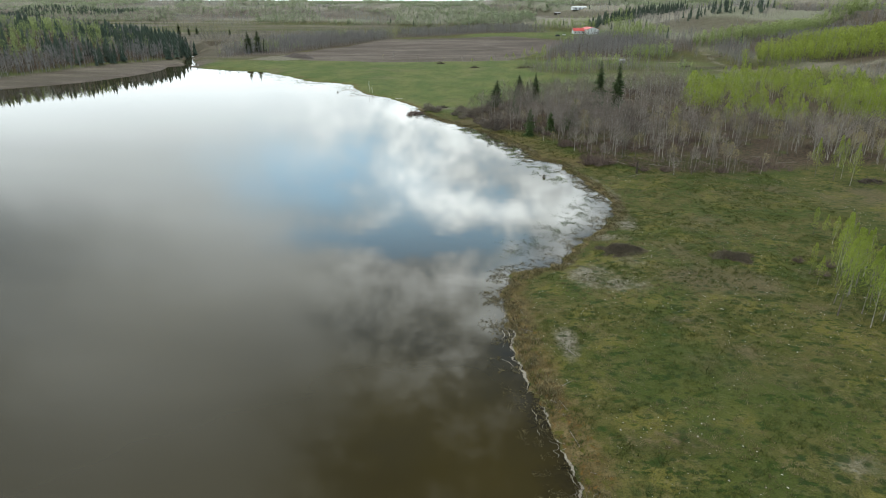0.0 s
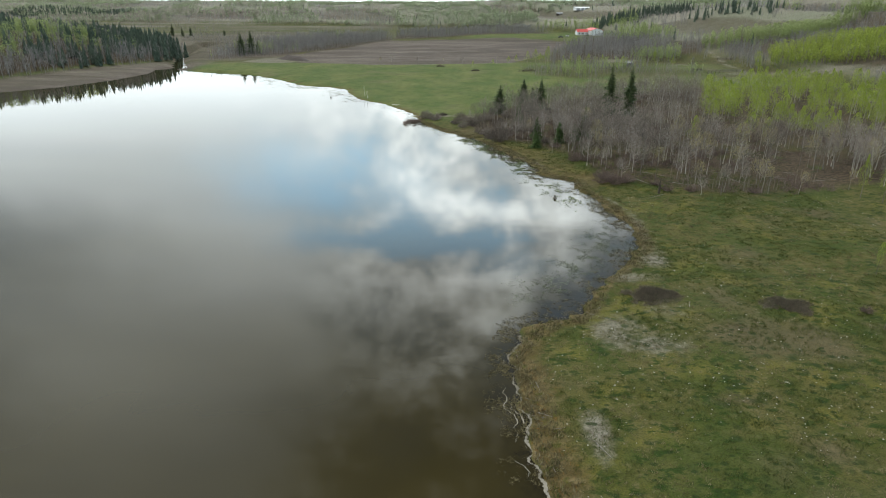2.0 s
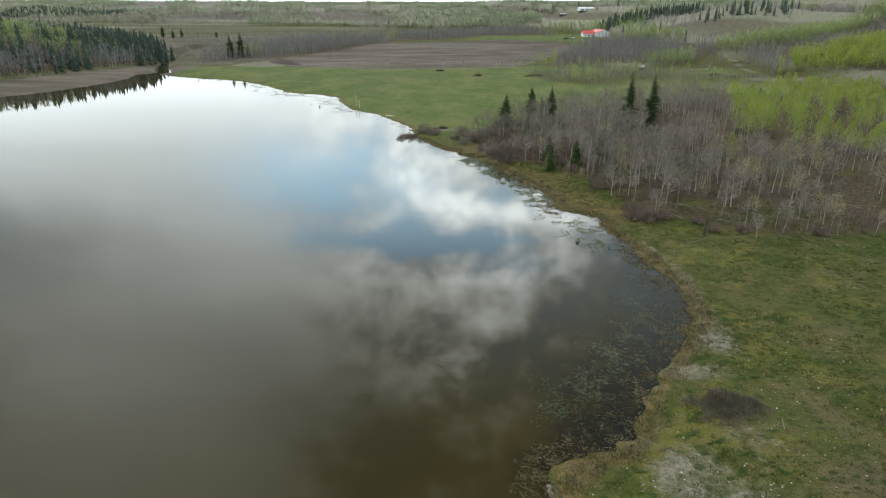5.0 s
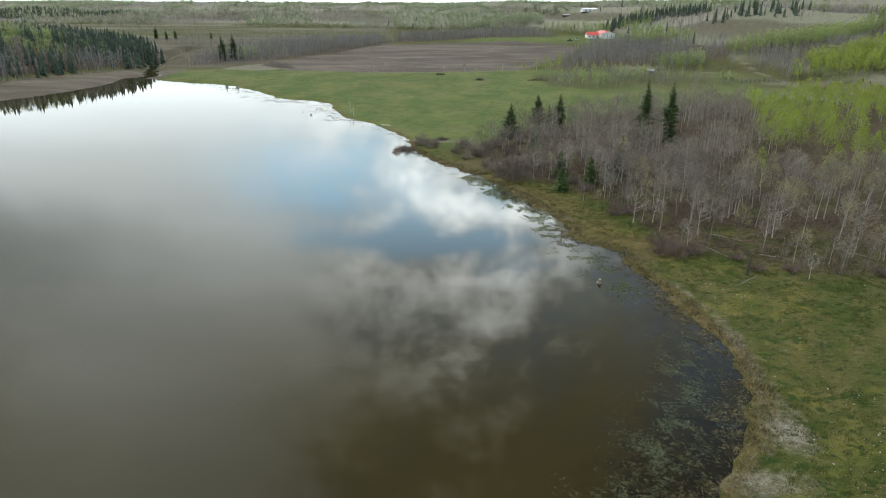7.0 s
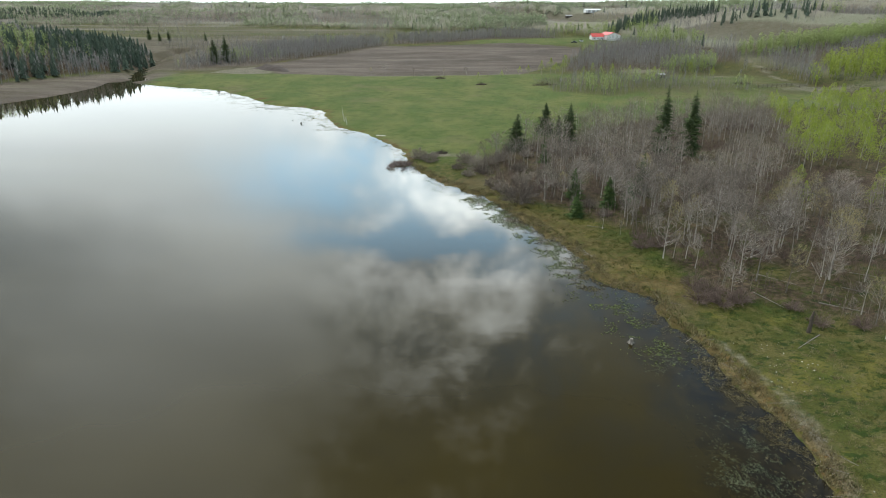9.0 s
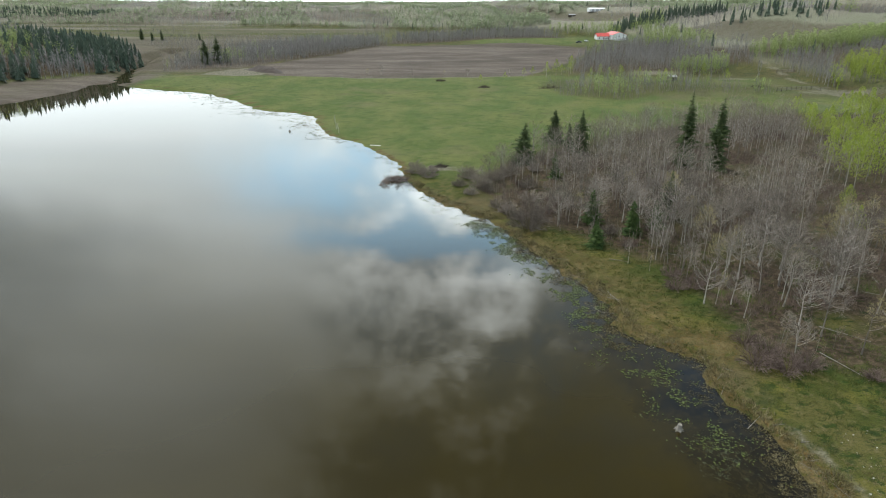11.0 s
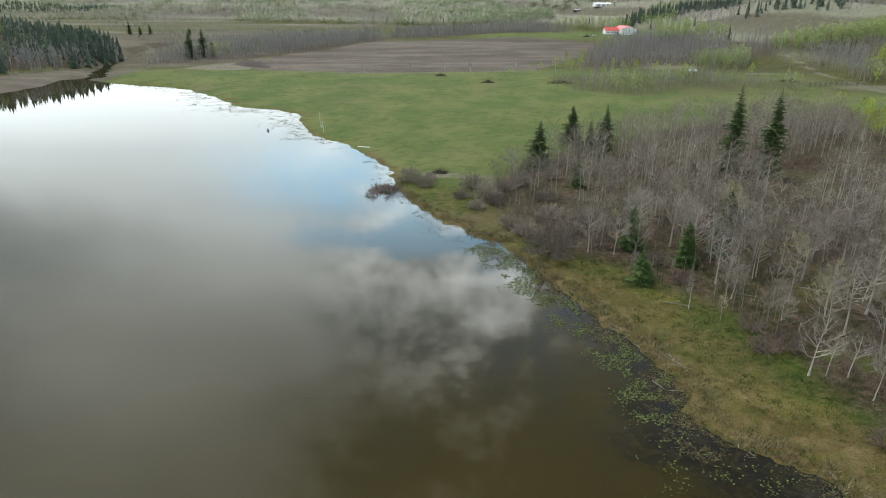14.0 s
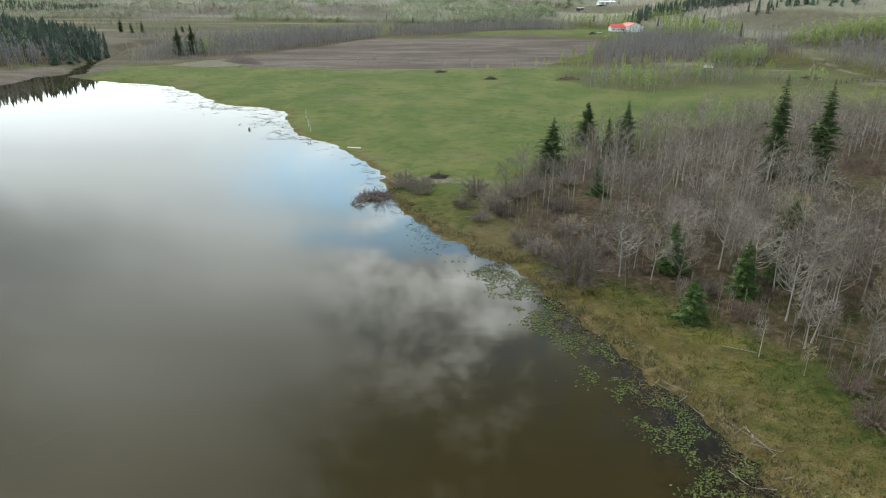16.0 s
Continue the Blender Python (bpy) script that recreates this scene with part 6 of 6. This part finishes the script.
barn = gable_house("barn", 12.5, 20, 4.6, 6.7, 0.5, WALL_WHITE, ROOF_RED, "white metal barn with a red gable roof")
box_part("door", (-2.2, -10.06, -0.3), (2.2, -9.98, 3.6), WALL_WHITE, barn)
box_part("side_door", (4.2, -10.06, -0.3), (5.2, -9.98, 2.1), DOOR_GREY, barn)
barn.matrix_world = pose(142.3, 675, at(142.3, 668), 0, 0, 8)
wing = gable_house("stable", 10.5, 9, 3.0, 5.4, 0.5, WALL_WHITE, ROOF_RED, "low white stable with a broad red roof", True)
for x in (-3.2, 0.2, 3.4):
    box_part("window", (x - 0.5, -4.56, 1.1), (x + 0.5, -4.48, 2.0), GLASS_DARK, wing)
box_part("door", (4.2, -4.56, -0.3), (5.0, -4.48, 2.1), GLASS_DARK, wing)
wing.matrix_world = pose(130.2, 674, at(130.2, 670), 0, 0, 4)
hall = gable_house("machine_hall", 21, 12, 3.0, 4.2, 0.4, WALL_WHITE, WALL_WHITE, "long white machine hall on the hilltop", True)
for x in (-6, 0, 6):
    box_part("door", (x - 1.8, -6.06, -0.3), (x + 1.8, -5.98, 2.6), DOOR_GREY, hall)
hall.matrix_world = pose(189, 985, at(189, 982) + 0.3, 0, 0, 5)
hut = gable_house("hut", 9, 5, 2.2, 3.4, 0.3, DARKWOOD, DOOR_GREY, "low dark farm hut on the hilltop", True)
box_part("door", (-0.5, -2.56, -0.3), (0.5, -2.48, 2.0), DOOR_GREY, hut)
hut.matrix_world = pose(158, 990, at(158, 988) + 0.1, 0, 0, 5)
shed = gable_house("shed", 4.2, 3.0, 1.7, 2.5, 0.25, DEADWOOD, DOOR_GREY, "small weathered shed with a pale grey roof", True)
box_part("door", (-0.45, -1.56, -0.2), (0.45, -1.48, 1.6), DARKWOOD, shed)
shed.matrix_world = pose(113.5, 430, at(113.5, 429), 0, 0, 12)


def wagon(x, y, turn, mat, label):
    e = new("pickup_truck")
    box_part("body", (-2.5, -0.9, 0.45), (2.5, 0.9, 1.05), mat, e)
    v = [(-0.9, -0.8, 1.05), (1.2, -0.8, 1.05), (1.2, 0.8, 1.05), (-0.9, 0.8, 1.05), (-0.6, -0.68, 1.7), (0.7, -0.68, 1.7), (0.7, 0.68, 1.7), (-0.6, 0.68, 1.7)]
    part("cab", (np.array(v), [[0, 1, 5], [0, 5, 4], [1, 2, 6], [1, 6, 5], [2, 3, 7], [2, 7, 6], [3, 0, 4], [3, 4, 7], [4, 5, 6], [4, 6, 7]]), GLASS_DARK, e)
    for wx in (-1.6, 1.6):
        for wy in (-0.85, 0.85):
            part("wheel", Buf().tube([(wx, wy - 0.12, 0.38), (wx, wy + 0.12, 0.38)], [0.38, 0.38], 12), TYRE, e)
    e.matrix_world = pose(x, y, at(x, y), 0, 0, turn)
    return tagged(e, label, "truck", "parked vehicles")


wagon(105, 646, 20, PAINT_DARK, "dark pickup truck parked in the farmyard")
wagon(113, 655, 100, WALL_WHITE, "white pickup truck parked in the farmyard")

# fence along the field and the farmyard
fence = tagged(new("fence"), "grey wooden post fence along the ploughed field", "fence")
line = [(-98, 446), (-49, 436.4), (0, 439.4), (40, 444.4)]
post_data = None
for (ax, ay), (bx2, by2) in zip(line, line[1:]):
    n = int(math.hypot(bx2 - ax, by2 - ay) / 5)
    for k in range(n):
        x, y = ax + (bx2 - ax) * k / n, ay + (by2 - ay) * k / n
        if post_data is None:
            ob = part("post", Buf().tube([(0, 0, -0.3), (0, 0, 1.25)], [0.07, 0.06], 6), DEADWOOD, fence)
            post_data = ob.data
        else:
            ob = new("post", post_data)
            ob.parent = fence
        ob.location = (x, y, at(x, y))

# single small trees by the field
for k, (x, y, s) in enumerate(((-46, 440, 0.6), (-22, 441, 0.65), (8, 445, 0.55), (-5, 446, 0.5), (30, 440, 0.6), (-40, 452, 0.6))):
    copy_thing(protos_bare[k % 10], pose(x, y, at(x, y) - 0.1, 0, 0, 70 * k)).scale = (s, s, s)
for k, (x, y, s) in enumerate(((38, 441, 0.5), (43, 443, 0.6), (80, 447, 0.6), (86, 452, 0.55), (93, 455, 0.6), (50, 440, 0.75), (56, 446, 0.9), (60, 452, 0.7), (66, 458, 0.9), (27, 428, 0.5), (14, 420, 0.4), (62, 440, 0.8), (88, 432, 0.7), (96, 428, 0.8), (130, 432, 0.8), (140, 426, 0.8), (108, 424, 0.7), (72, 432, 0.6))):
    copy_thing(protos[k % 6], pose(x, y, at(x, y) - 0.1, 0, 0, 50 * k)).scale = (s, s, s)


# bleached dead sapling, a washed-up board and a corral
def dead_sapling(x, y, h):
    e = new("dead_sapling")
    part("trunk", Buf().tube([(0, 0, -0.2), (0.10, 0.05, h * 0.35), (-0.10, 0.0, h * 0.7), (0.16, 0.05, h)], [0.09, 0.07, 0.055, 0.03], 6), BLEACHED, e)
    part("branch_stub", Buf().tube([(0.0, 0.02, h * 0.5), (-0.35, 0.1, h * 0.62)], [0.04, 0.015], 4), BLEACHED, e)
    part("branch_stub", Buf().tube([(-0.06, 0.02, h * 0.75), (0.30, -0.1, h * 0.86)], [0.035, 0.012], 4), BLEACHED, e)
    e.matrix_world = pose(x, y, at(x, y), 4, -6, 20)
    return tagged(e, "bleached white dead sapling on the meadow shore", "dead tree")


def corral(spots, label):
    e = tagged(new("corral"), label, "fence")
    for (ax, ay), (bx, by) in zip(spots, spots[1:]):
        n = max(2, round(math.hypot(bx - ax, by - ay) / 3.0))
        tops = [(ax + (bx - ax) * k / n, ay + (by - ay) * k / n) for k in range(n + 1)]
        for x, y in tops[:-1]:
            part("post", Buf().tube([(x, y, at(x, y) - 0.3), (x + 0.03, y, at(x, y) + 1.9)], [0.13, 0.10], 6), DARKWOOD, e)
        for lift in (0.55, 1.1, 1.65):
            part("rail", Buf().tube([(x, y - 0.1, at(x, y) + lift) for x, y in tops], [0.08] * (n + 1), 5), DEADWOOD, e)
    return e


dead_sapling(-35.6, 294.2, 3.2)
dead_sapling(-37.6, 300.5, 4.6)
board = part("board", Buf().box((-1.6, -0.25, 0.05), (1.6, 0.25, 0.14)), BLEACHED)
tagged(board, "pale weathered board washed up on the shore", "driftwood")
board.matrix_world = pose(-21.8, 276.2, at(-21.8, 276.2), 0, 0, -12)
corral([(148, 389), (156, 392), (167, 395.5), (173, 391)], "weathered corral of dark posts and grey rails")
corral([(181, 458), (187, 452), (190, 456)], "short run of weathered corral rails beside the track")
